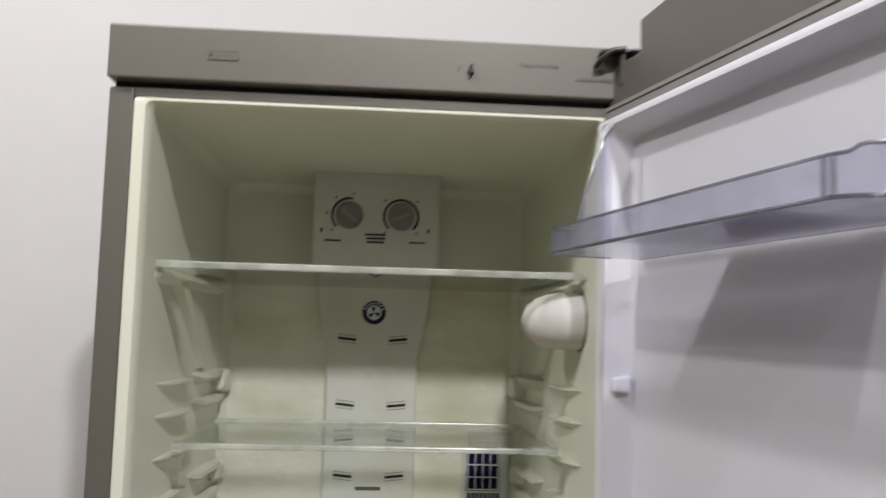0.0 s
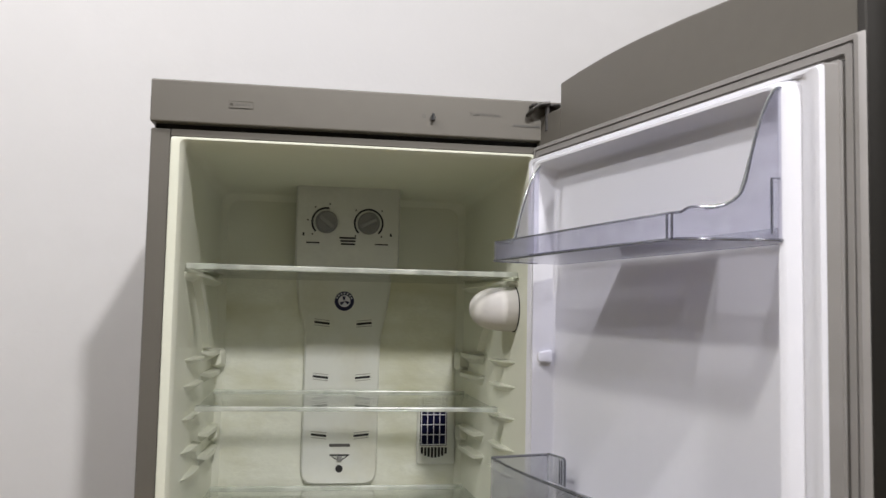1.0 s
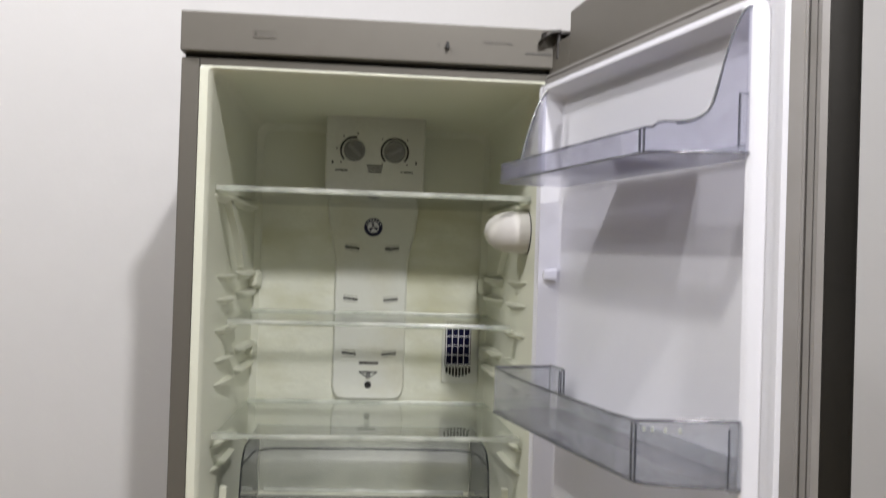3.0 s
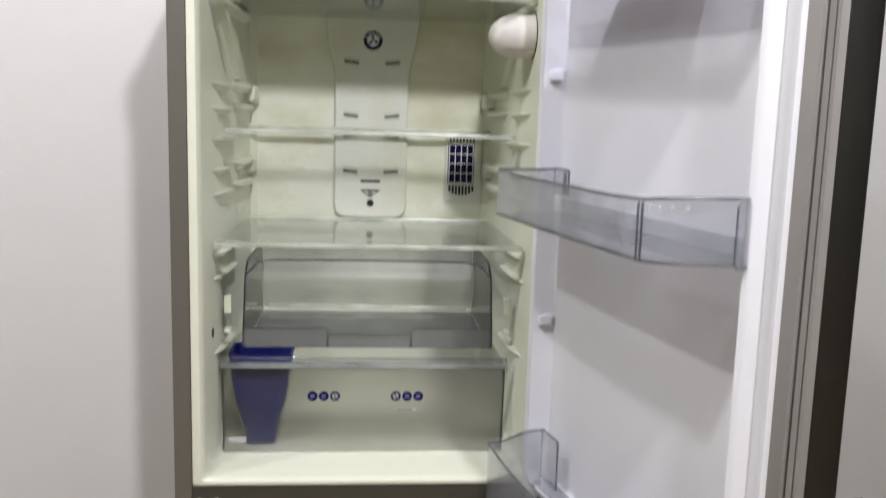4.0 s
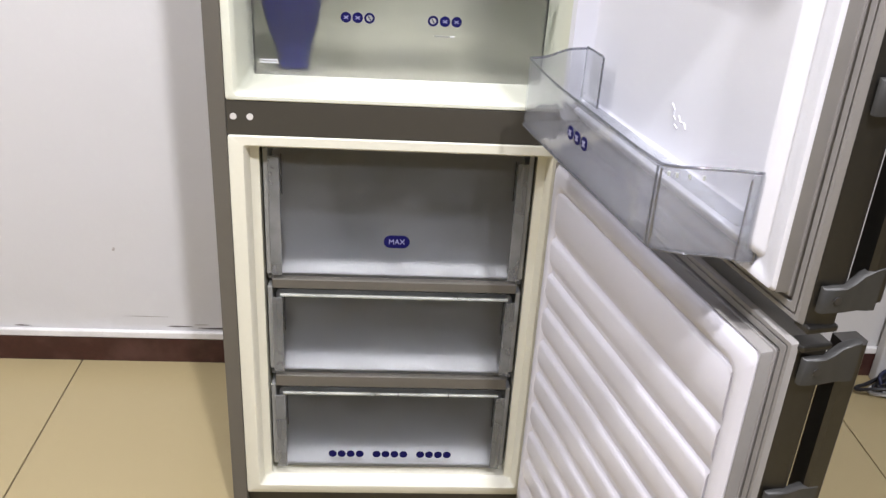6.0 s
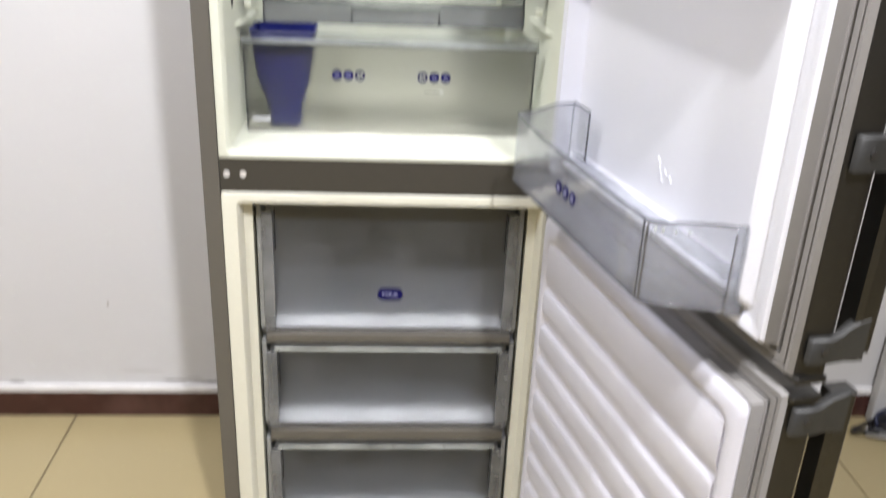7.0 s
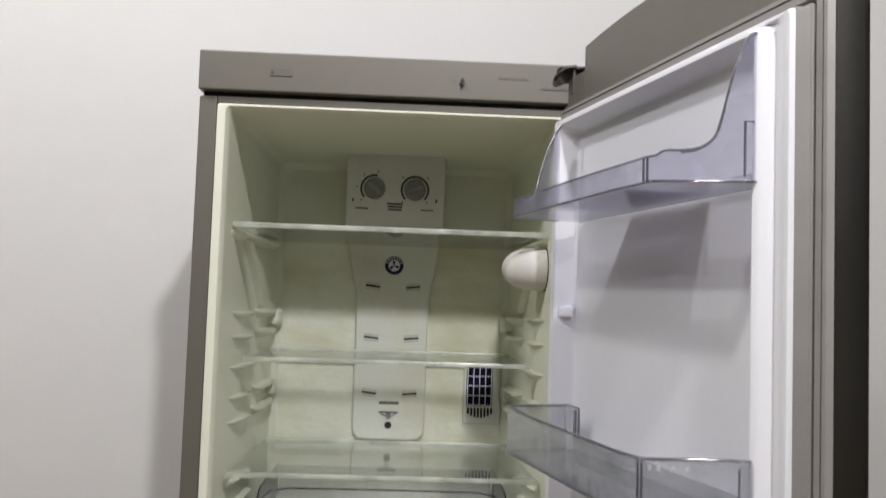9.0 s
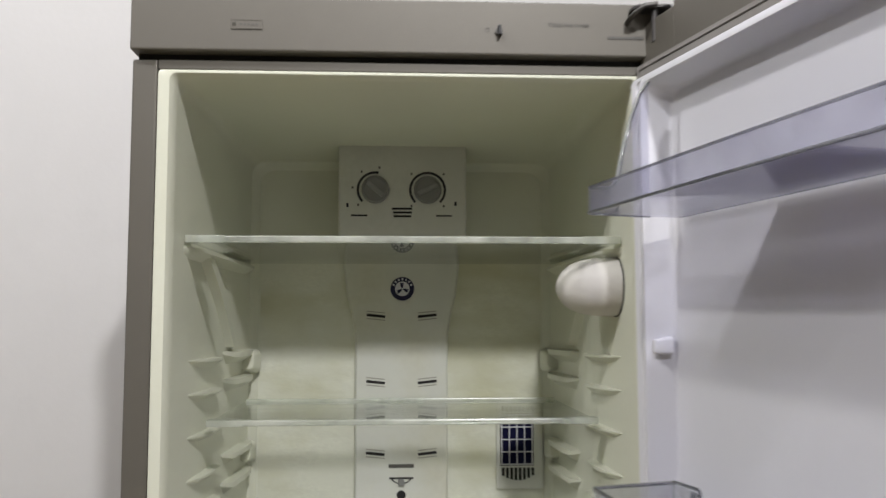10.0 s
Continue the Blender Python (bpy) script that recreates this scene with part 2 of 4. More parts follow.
def rr(x0, x1, z0, z1, r, seg=4):
    """Corner points of a rounded rectangle."""
    pts = []
    for cx, cz, a in ((x1 - r, z1 - r, 0), (x0 + r, z1 - r, 90), (x0 + r, z0 + r, 180), (x1 - r, z0 + r, 270)):
        for k in range(seg + 1):
            w = radians(a + 90 * k / seg)
            pts.append((cx + r * math.cos(w), cz + r * math.sin(w)))
    return pts


def loft(loops, close=True, cap_first=False, cap_last=False, bm=None):
    bm = bm or bmesh.new()
    rows = [[bm.verts.new(p) for p in loop] for loop in loops]
    count = len(rows[0])
    for a, b in zip(rows, rows[1:]):
        for i in range(count if close else count - 1):
            j = (i + 1) % count
            bm.faces.new((a[i], a[j], b[j], b[i]))
    if cap_first:
        bm.faces.new(rows[0])
    if cap_last:
        bm.faces.new(rows[-1])
    return bm


def rings(levels, seg=4, **caps):
    """Loft of rounded rectangles in x and z, each given as (y, x0, x1, z0, z1, r)."""
    return loft([[(x, y, z) for x, z in rr(x0, x1, z0, z1, r, seg)] for y, x0, x1, z0, z1, r in levels], **caps)


def prism(outline, axis, lo, hi, bm=None):
    """An outline of 2D points carried along an axis ('x', 'y' or 'z')."""
    put = {"x": lambda a, b, c: (c, a, b), "y": lambda a, b, c: (a, c, b), "z": lambda a, b, c: (a, b, c)}[axis]
    return loft([[put(a, b, c) for a, b in outline] for c in (lo, hi)], cap_first=True, cap_last=True, bm=bm)


def tube(points, radius, sides=8, bm=None, closed=False):
    bm = bm or bmesh.new()
    points = [Vector(p) for p in points]
    loops, normal = [], None
    for i, p in enumerate(points):
        a = points[i - 1] if i or closed else p
        b = points[(i + 1) % len(points)] if i + 1 < len(points) or closed else p
        way = (b - a).normalized()
        if normal is None:
            normal = way.orthogonal().normalized()
        normal = (normal - way * normal.dot(way)).normalized()
        side = way.cross(normal)
        loops.append([p + radius * (normal * math.cos(w) + side * math.sin(w)) for w in (2 * math.pi * k / sides for k in range(sides))])
    if closed:
        loops.append(loops[0])
    return loft(loops, cap_first=not closed, cap_last=not closed, bm=bm)


def disc(x, y, z, radius, depth, axis="y", sides=24, bm=None, inner=0.0):
    """A short cylinder, or a ring when inner is given, facing along an axis."""
    def ring(r, d):
        out = []
        for k in range(sides):
            w = 2 * math.pi * k / sides
            a, b = r * math.cos(w), r * math.sin(w)
            out.append({"y": (x + a, y + d, z + b), "x": (x + d, y + a, z + b), "z": (x + a, y + b, z + d)}[axis])
        return out
    if inner:
        return loft([ring(inner, 0), ring(radius, 0), ring(radius, depth), ring(inner, depth), ring(inner, 0)], bm=bm)
    return loft([ring(radius, 0), ring(radius, depth)], cap_first=True, cap_last=True, bm=bm)


def arc(x, z, radius, a0, a1, y, width, depth, steps=18):
    """A printed arc in the x-z plane."""
    loops = []
    for k in range(steps + 1):
        w = radians(a0 + (a1 - a0) * k / steps)
        c, s = math.cos(w), math.sin(w)
        loops.append([(x + (radius + dr) * c, yy, z + (radius + dr) * s) for dr, yy in ((-width / 2, y), (width / 2, y), (width / 2, y + depth), (-width / 2, y + depth))])
    return loft(loops, cap_first=True, cap_last=True)


def words(name, body, size, material, parent, m, label=""):
    """Writing in the built-in font, as a mesh."""
    cu = bpy.data.curves.new(name, "FONT")
    cu.body, cu.size, cu.align_x, cu.align_y, cu.extrude = body, size, "CENTER", "CENTER", 0.0003
    tmp = bpy.data.objects.new(name, cu)
    scene.collection.objects.link(tmp)
    me = bpy.data.meshes.new_from_object(tmp.evaluated_get(bpy.context.evaluated_depsgraph_get()))
    bpy.data.objects.remove(tmp)
    me.materials.clear()
    me.materials.append(material)
    ob = new(name, me)
    ob.parent, ob.matrix_basis = parent, m
    return tagged(ob, label=label)


def smoothstep(a, b, x):
    k = max(0.0, min(1.0, (x - a) / (b - a)))
    return k * k * (3 - 2 * k)


# ---- room ----
BACK = 0.57
tagged(part("wall_north", box(-4.6, 4.6, BACK, BACK + 0.12, 0, CEILING + 0.1), WALL), "white painted plaster wall with faint scuffs", "wall", kind="structure")
# unseen sides and ceiling close the room, darkened to hold back fill light
tagged(part("wall_south", box(-4.6, 4.6, -7.046, -6.926, 0, CEILING + 0.1), DARKENED_WALL), "unseen plain wall, grey to cut bounced light", "wall", kind="structure")
tagged(part("wall_west", box(-4.63, -4.51, -7.046, BACK + 0.12, 0, CEILING + 0.1), DARKENED_WALL), "unseen plain wall, grey to cut bounced light", "wall", kind="structure")
tagged(part("wall_east", box(4.228, 4.348, -7.046, BACK + 0.12, 0, CEILING + 0.1), DARKENED_WALL), "unseen plain wall, grey to cut bounced light", "wall", kind="structure")
tagged(part("ceiling", box(-4.72, 4.72, -7.12, BACK + 0.12, CEILING, CEILING + 0.12), CEIL), "unseen plain ceiling, grey to cut bounced light", "ceiling", kind="structure")
floor = tagged(part("floor", box(-4.72, 4.72, -7.12, BACK + 0.12, -0.12, -0.004), GROUT), "glossy beige ceramic tile floor with dark joints", "floor", kind="structure")
skirt = tagged(part("baseboard", box(-4.6, 4.6, BACK - 0.011, BACK - 0.0005, 0, 0.068, 0.002), SKIRT), "dark red-brown tiled skirting along the wall", "baseboard", kind="structure")
lip = box(-4.6, 4.6, BACK - 0.013, BACK - 0.0003, 0.0685, 0.0875, 0.003)
part("skirting_lip", lip, SKIRT_TOP, skirt, "uneven white paint edge on top of the skirting")
for place, power in LAMPS:
    fix = thing("ceiling_lamp", "dark metal lamp shade hanging on a short cord, lit", "ceiling lamp", pose(place[0], place[1], CEILING), group="ceiling lamps")
    part("rose", disc(0, 0, -0.020, 0.045, 0.020, "z", 28), CEIL, fix)
    low = place[2] - CEILING + 0.15  # shade hangs just above the lamp
    part("cord", tube([(0, 0, -0.019), (0, 0, low - 0.064)], 0.004, 8), CEIL, fix)
    part("shade", loft([[(r * math.cos(2 * math.pi * k / 32), r * math.sin(2 * math.pi * k / 32), z + low) for k in range(32)] for z, r in ((-0.060, 0.016), (-0.066, 0.034), (-0.088, 0.090), (-0.112, 0.118), (-0.112, 0.114), (-0.090, 0.086), (-0.070, 0.030))], cap_first=True, cap_last=True), GREY_DARK, fix, "dark metal lamp shade", smooth=40)

# ---- refrigerator ----
HALF, TOP = 0.2975, 1.88
fridge = thing("refrigerator", "grey two-door fridge-freezer with both doors standing open", "refrigerator")
for s in (-1, 1):
    a, b = sorted((s * HALF, s * 0.2705))
    part("side_panel", box(a, b, 0.001, 0.54, 0.025, 1.8125, 0.0025), GREY, fridge)
part("back_panel", box(-0.27, 0.27, 0.525, 0.538, 0.03, 1.81), GREY_DARK, fridge)
part("top_cover", box(-HALF, HALF, 0.03, 0.54, 1.8135, TOP - 0.004, 0.004), GREY, fridge)
band = part("control_panel", box(-HALF, HALF, -0.011, 0.029, 1.8195, TOP, 0.0022, 3), GREY, fridge, "plain grey control panel across the top")
part("shadow_gap", box(-0.292, 0.292, 0.006, 0.0285, 1.8128, 1.8193), BLACK, fridge)
part("cross_bar", box(-0.27, 0.27, 0.0012, 0.028, 1.8018, 1.8125, 0.001), GREY, fridge)
part("middle_bar", box(-0.27, 0.27, 0.0008, 0.05, 0.8055, 0.8605, 0.0015), GREY_MID, fridge, "grey bar between the two compartments")
for x in (-0.259, -0.2335):
    part("screw_cap", disc(x, -0.0006, 0.8355, 0.0052, 0.0025, "y", 16), LAMP_WHITE, fridge, "small round screw cap")
part("plinth", box(-0.285, 0.285, 0.02, 0.05, 0.012, 0.083, 0.003), GREY_DARK, fridge)
for x in (-0.25, 0.25):
    for y in (0.07, 0.49):
        part("foot", disc(x, y, 0.0, 0.018, 0.03, "z", 16), BLACK, fridge)

# marks on the control panel
tag = part("badge", box(-0.191, -0.157, -0.0118, -0.0108, 1.8435, 1.8535, 0.0002, 1), GREY, band, "small rectangular badge with a fine outline")
for x0, x1, z0, z1 in ((-0.1905, -0.1575, 1.8436, 1.844), (-0.1905, -0.1575, 1.853, 1.8534), (-0.189, -0.185, 1.8468, 1.8505)):
    part("badge_line", box(x0, x1, -0.0121, -0.0118, z0, z1), GREY_MID, tag)
for k in range(5):
    x = -0.181 + k * 0.0042
    part("badge_line", box(x, x + 0.0026, -0.0122, -0.0117, 1.8477, 1.8497), PRINT_GREY, tag)
words("lettering", "Total No Frost", 0.0075, PRINT_GREY, band, pose(0.1785, -0.0113, 1.8545, 90, 0, 0))
key = part("lock_knob", disc(0.101, -0.0145, 1.8455, 0.0042, 0.004, "y", 18), GREY_DARK, band, "small dark lock knob")
part("lock_lever", box(0.0992, 0.1026, -0.0195, -0.0146, 1.8405, 1.8510, 0.0006), PRINT, key)
part("lock_mark", disc(0.088, -0.0114, 1.8475, 0.0026, 0.0006, "y", 14, inner=0.0019), PRINT_GREY, band)

# upper compartment: rim, walls, floor in one moulded liner
liner = part("liner", rings([
    (0.010, -0.2695, 0.2695, 0.8615, 1.8010, 0.004),
    (0.0004, -0.2695, 0.2695, 0.8615, 1.8010, 0.004),
    (-0.0012, -0.2675, 0.2675, 0.8632, 1.7995, 0.005),
    (-0.0012, -0.2570, 0.2570, 0.8680, 1.7975, 0.008),
    (0.0040, -0.2530, 0.2530, 0.8705, 1.7950, 0.010),
    (0.0150, -0.2510, 0.2510, 0.8715, 1.7940, 0.012),
    (0.2000, -0.2455, 0.2455, 0.8720, 1.7900, 0.016),
    (0.3900, -0.2390, 0.2390, 0.8800, 1.7850, 0.022),
    (0.4250, -0.2340, 0.2340, 0.8850, 1.7800, 0.022),
    (0.4370, -0.2220, 0.2220, 0.8970, 1.7680, 0.022),
], 5, cap_last=True), LINER, fridge, "yellowed white plastic inner liner", smooth=35)

SIDE = lambda y: 0.2514 - 0.0295 * y  # half width of the liner at depth y
for s in (-1, 1):
    for z, back in ((1.487, 1), (1.448, 1), (1.399, 0), (1.350, 1), (1.311, 1), (1.2135, 0), (1.176, 0), (1.053, 0)):
        # a moulded shelf support: a pointed front that swells, then a straight run
        loops = []
        stop = 0.225 if not back else 0.19
        for y, w, h in ((0.064, 0.0006, 0.0012), (0.085, 0.0050, 0.0040), (0.115, 0.0105, 0.0062), (0.15, 0.0125, 0.0070), (stop, 0.0125, 0.0070), (stop + 0.012, 0.0008, 0.003)):
            y += 0.020 if s < 0 else 0.0
            x, zz = SIDE(y) + 0.0004, z - (0.004 if s < 0 else 0.0)
            loops.append([(s * x, y, zz + 0.001), (s * (x - w), y, zz), (s * (x - w), y, zz - h * 0.45), (s * x, y, zz - h * 1.6)])
        part("shelf_support", loft(loops, cap_first=True, cap_last=True), LINER, liner, smooth=40)
    for z in (1.487, 1.450, 1.350, 1.312):
        loops = []
        for y, w, h in ((0.262, 0.0006, 0.003), (0.280, 0.014, 0.011), (0.365, 0.017, 0.012), (0.402, 0.016, 0.012), (0.424, 0.010, 0.010)):
            x = SIDE(y) + 0.0006
            loops.append([(s * x, y, z + 0.002), (s * (x - w), y, z), (s * (x - w), y, z - h * 0.6), (s * x, y, z - h * 1.5)])
        part("shelf_support", loft(loops, cap_first=True, cap_last=True), LINER, liner, smooth=40)
    # slanting duct edge and the rear corner column
    loops = []
    for k in range(9):
        f = k / 8
        y, z = 0.118 + 0.165 * f + 0.012 * math.sin(math.pi * f), 1.612 - 0.118 * f
        x = SIDE(y) + 0.0005
        loops.append([(s * x, y - 0.006, z), (s * (x - 0.011), y + 0.001, z + 0.001), (s * (x - 0.0125), y + 0.030, z + 0.001), (s * x, y + 0.040, z)])
    part("duct_edge", loft(loops, cap_first=True, cap_last=True), LINER, liner, smooth=40)
    for z0, z1, w in ((1.452, 1.488, 0.020), (1.318, 1.350, 0.015)):
        part("corner_block", rings([(0.424, s * 0.236 - w, s * 0.236 + w, z0, z1, 0.008), (0.395, s * 0.236 - w * 0.8, s * 0.236 + w * 0.8, z0 + 0.004, z1 - 0.003, 0.008), (0.392, s * 0.236 - w * 0.7, s * 0.236 + w * 0.7, z0 + 0.007, z1 - 0.006, 0.006)], 3, cap_last=True), LINER, liner, smooth=40)
# top shelf ledges, drain hole, corner pegs
for s in (-1, 1):
    loops = []
    for y, w in ((0.052, 0.001), (0.075, 0.013), (0.14, 0.016), (0.40, 0.016)):
        x = SIDE(y) + 0.0005
        loops.append([(s * x, y, 1.614), (s * (x - w), y, 1.613), (s * (x - w), y, 1.609), (s * x, y, 1.600)])
    part("shelf_support", loft(loops, cap_first=True, cap_last=True), LINER, liner, smooth=40)
part("side_hole", disc(-0.2492, 0.074, 1.087, 0.0075, 0.0010, "x", 20), BLACK, liner, "dark round hole in the side wall")

# control box at the top of the back wall
ctl = part("thermostat_box", rings([
    (0.430, -0.095, 0.095, 1.6245, 1.7915, 0.004), (0.345, -0.0945, 0.0945, 1.6245, 1.7905, 0.004),
    (0.331, -0.0935, 0.0935, 1.6250, 1.7885, 0.006), (0.3285, -0.0905, 0.0905, 1.6265, 1.786, 0.006)], 4, cap_last=True), THERMO, fridge, "white plastic thermostat box with two dials", smooth=35)
FY = 0.3285
for x, turn, a0, a1 in ((-0.0400, -40, 80, 222), (0.0365, 25, -45, 225)):
    dial = part("dial", loft([[(x + r * math.cos(2 * math.pi * k / 28), y, 1.7215 + r * math.sin(2 * math.pi * k / 28)) for k in range(28)] for r, y in ((0.0205, FY), (0.0203, FY - 0.006), (0.0188, FY - 0.0085), (0.0168, FY - 0.0085), (0.016, FY - 0.0068))], cap_last=True), KNOB, ctl, "round grey dial", smooth=40)
    grip = box(-0.0150, 0.0150, FY - 0.0125, FY - 0.0065, -0.0032, 0.0032, 0.0012)
    bmesh.ops.transform(grip, matrix=pose(x, 0, 1.7215) @ Matrix.Rotation(radians(-turn), 4, "Y"), verts=grip.verts)
    part("dial_grip", grip, KNOB_GRIP, dial)
    part("printed_arc", arc(x, 1.7215, 0.0256, a0, a1, FY - 0.0005, 0.0035, 0.0004), PRINT, ctl)
    for k in range(4):
        w = radians(a0 + (a1 - a0) * k / 3)
        px, pz = x + 0.0335 * math.cos(w), 1.7215 + 0.0335 * math.sin(w)
        part("printed_mark", box(px - 0.0014, px + 0.0014, FY - 0.0005, FY - 0.0001, pz - 0.0016, pz + 0.0016), PRINT_GREY, ctl)
for x0, x1, z, h in ((-0.0755, -0.0515, 1.6835, 0.0026), (0.0485, 0.0725, 1.6835, 0.0022), (-0.0160, 0.0140, 1.6938, 0.0030), (-0.0140, 0.0135, 1.6882, 0.0030), (-0.0130, 0.0125, 1.6826, 0.0030)):
    part("vent_slot", box(x0, x1, FY - 0.0006, FY + 0.0006, z - h / 2, z + h / 2), BLACK, ctl)
for x, z in ((-0.0805, 1.6985), (0.0775, 1.7015)):
    part("indicator", box(x - 0.0017, x + 0.0017, FY - 0.0008, FY, z - 0.003, z + 0.003, 0.0005, 1), PRINT, ctl)

# raised air column on the back wall
def column_half(z):
    return 0.0685 + 0.020 * smoothstep(1.50, 1.615, z)
loops = []
for y, grow in ((0.4372, 0.004), (0.4290, 0.003), (0.4265, 0.0)):
    pts = [(column_half(z) + grow, z) for z in (1.6320, 1.57, 1.54, 1.51, 1.48, 1.40, 1.30, 1.262)]
    right = pts + [(0.066 + grow, 1.248), (0.058 + grow, 1.240 - grow), (0.045, 1.2375 - grow)]
    outline = right + [(-x, z) for x, z in reversed(right)]
    loops.append([(x, y, z) for x, z in outline])
col = part("air_column", loft(loops, cap_last=True), LINER_BACK, fridge, "raised white air duct with dark slots", smooth=35)
CY = 0.4265
for z, tilt in ((1.5385, 1), (1.436, -1), (1.3965, 1), (1.327, -1)):
    for s in (-1, 1):
        # ribs above and below each slot are greyed to paint in their shade
        for dz, h, mat, lift in ((0.0, 0.0021, BLACK, 0.0004), (0.0058, 0.0006, SLOT_SHADE, 0.0005), (-0.0056, 0.0006, SLOT_SHADE, 0.0005)):
            slot = box(-0.0145, 0.0145, -lift, 0.0008, -h, h)
            bmesh.ops.transform(slot, matrix=pose(s * 0.0400, CY, z + dz) @ Matrix.Rotation(radians(6 * s * (1 if z == 1.3965 else -1)), 4, "Y"), verts=slot.verts)
            part("vent_slot" if mat is BLACK else "slot_rib", slot, mat, col)
part("printed_bar", box(-0.0195, 0.0195, CY - 0.0007, CY, 1.3055, 1.3110, 0.0006, 1), PRINT_GREY, col)
part("drain_hood", box(-0.0185, 0.0185, CY - 0.0007, CY, 1.2885, 1.2912), PRINT, col)
part("drain_hood", box(-0.0045, 0.0045, CY - 0.004, CY, 1.2785, 1.2885, 0.001), KNOB, col)
part("drain_hood", arc(0, 1.3005, 0.0190, 215, 325, CY - 0.0006, 0.0016, 0.0005), PRINT, col)
part("sensor_hole", disc(0, CY - 0.0009, 1.2645, 0.0070, 0.0008, "y", 22), BLACK, col, "dark round hole")
# uneven, stained rear panels on both sides of the air column
for s in (-1, 1):
    a, b = sorted((s * 0.0700, s * 0.2195))
    part("rear_panel", box(a, b, 0.4366, 0.4374, 0.900, 1.6280), LINER_STAINED, liner, "stained uneven plastic")
# round sticker with a white fan sign
stk = part("sticker", disc(0.001, CY - 0.0012, 1.5805, 0.0185, 0.0010, "y", 36), STICKER_BLUE, col, "round dark-blue sticker with a white fan sign")
part("sticker_ring", disc(0.001, CY - 0.0018, 1.5805, 0.0115, 0.0005, "y", 32), WHITE_PRINT, stk)
for k in range(3):
    blade = prism([(0, 0), (0.004, 0.0022), (0.0098, 0.0032), (0.0088, -0.0028), (0.004, -0.0016)], "y", -0.0004, 0)
    bmesh.ops.transform(blade, matrix=pose(0.001, CY - 0.0018, 1.5805) @ Matrix.Rotation(radians(120 * k + 25), 4, "Y"), verts=blade.verts)
    part("sign_blade", blade, STICKER_BLUE, stk)
for k in range(7):
    w = radians(90 + (k - 3) * 22)
    dot = box(-0.0013, 0.0013, -0.0004, 0, -0.0016, 0.0016)
    bmesh.ops.transform(dot, matrix=pose(0.001 + 0.0150 * math.cos(w), CY - 0.0013, 1.5805 + 0.0150 * math.sin(w)) @ Matrix.Rotation(radians(90) - w, 4, "Y"), verts=dot.verts)
    part("sign_mark", dot, WHITE_PRINT, stk)

# deodoriser grille on the back wall
gr = part("filter_plate", rings([(0.4375, 0.148, 0.222, 1.2705, 1.405, 0.004), (0.4325, 0.148, 0.222, 1.2705, 1.405, 0.004), (0.4315, 0.150, 0.220, 1.2725, 1.403, 0.004)], 3, cap_last=True), LINER_BACK, fridge, "white filter cover with a dark-blue grille")
GY = 0.4315
part("filter_window", box(0.1560, 0.2035, GY - 0.0012, GY, 1.3085, 1.3845), NAVY, gr, "dark-blue filter behind bars")
part("window_frame", box(0.1535, 0.2060, GY - 0.0008, GY, 1.3062, 1.3868), PRINT, gr, "dark outline round the grille")
for k in range(5):
    x = 0.1560 + k * 0.01188
    part("grille_bar", box(x - 0.0008, x + 0.0008, GY - 0.0030, GY - 0.0004, 1.3085, 1.3845), WHITE_PRINT, gr)
for k in range(5):
    z = 1.3085 + k * 0.0190
    part("grille_bar", box(0.1545, 0.2045, GY - 0.0036, GY - 0.0004, z - 0.0008, z + 0.0008), WHITE_PRINT, gr)
for k in range(8):
    x = 0.1560 + k * 0.0066
    part("vent_slot", box(x, x + 0.0044, GY - 0.0006, GY + 0.0004, 1.2835 + 0.0006 * (k - 3.5) ** 2, 1.3030), BLACK, gr)
    part("vent_slot", box(x, x + 0.0040, GY - 0.0006, GY + 0.0004, 1.3890, 1.3975), BLACK, gr)

# interior lamp cover on the side wall
loops = []
for d, r in ((0.000, 0.0345), (0.010, 0.0350), (0.025, 0.0345), (0.040, 0.0320), (0.052, 0.0270), (0.061, 0.0195), (0.066, 0.0110), (0.068, 0.0040)):
    loops.append([(0.2505 - d, 0.078 + r * 1.05 * math.cos(w) + d * 0.35, 1.5690 + r * math.sin(w)) for w in (2 * math.pi * k / 28 for k in range(28))])
lamp_cover = part("lamp_cover", loft(loops, cap_first=True, cap_last=True), LAMP_WHITE, fridge, "rounded white lamp cover on the side wall", smooth=50)
part("cover_seam", disc(0.2485, 0.078, 1.5690, 0.0362, 0.0016, "x", 28), BLACK, lamp_cover)

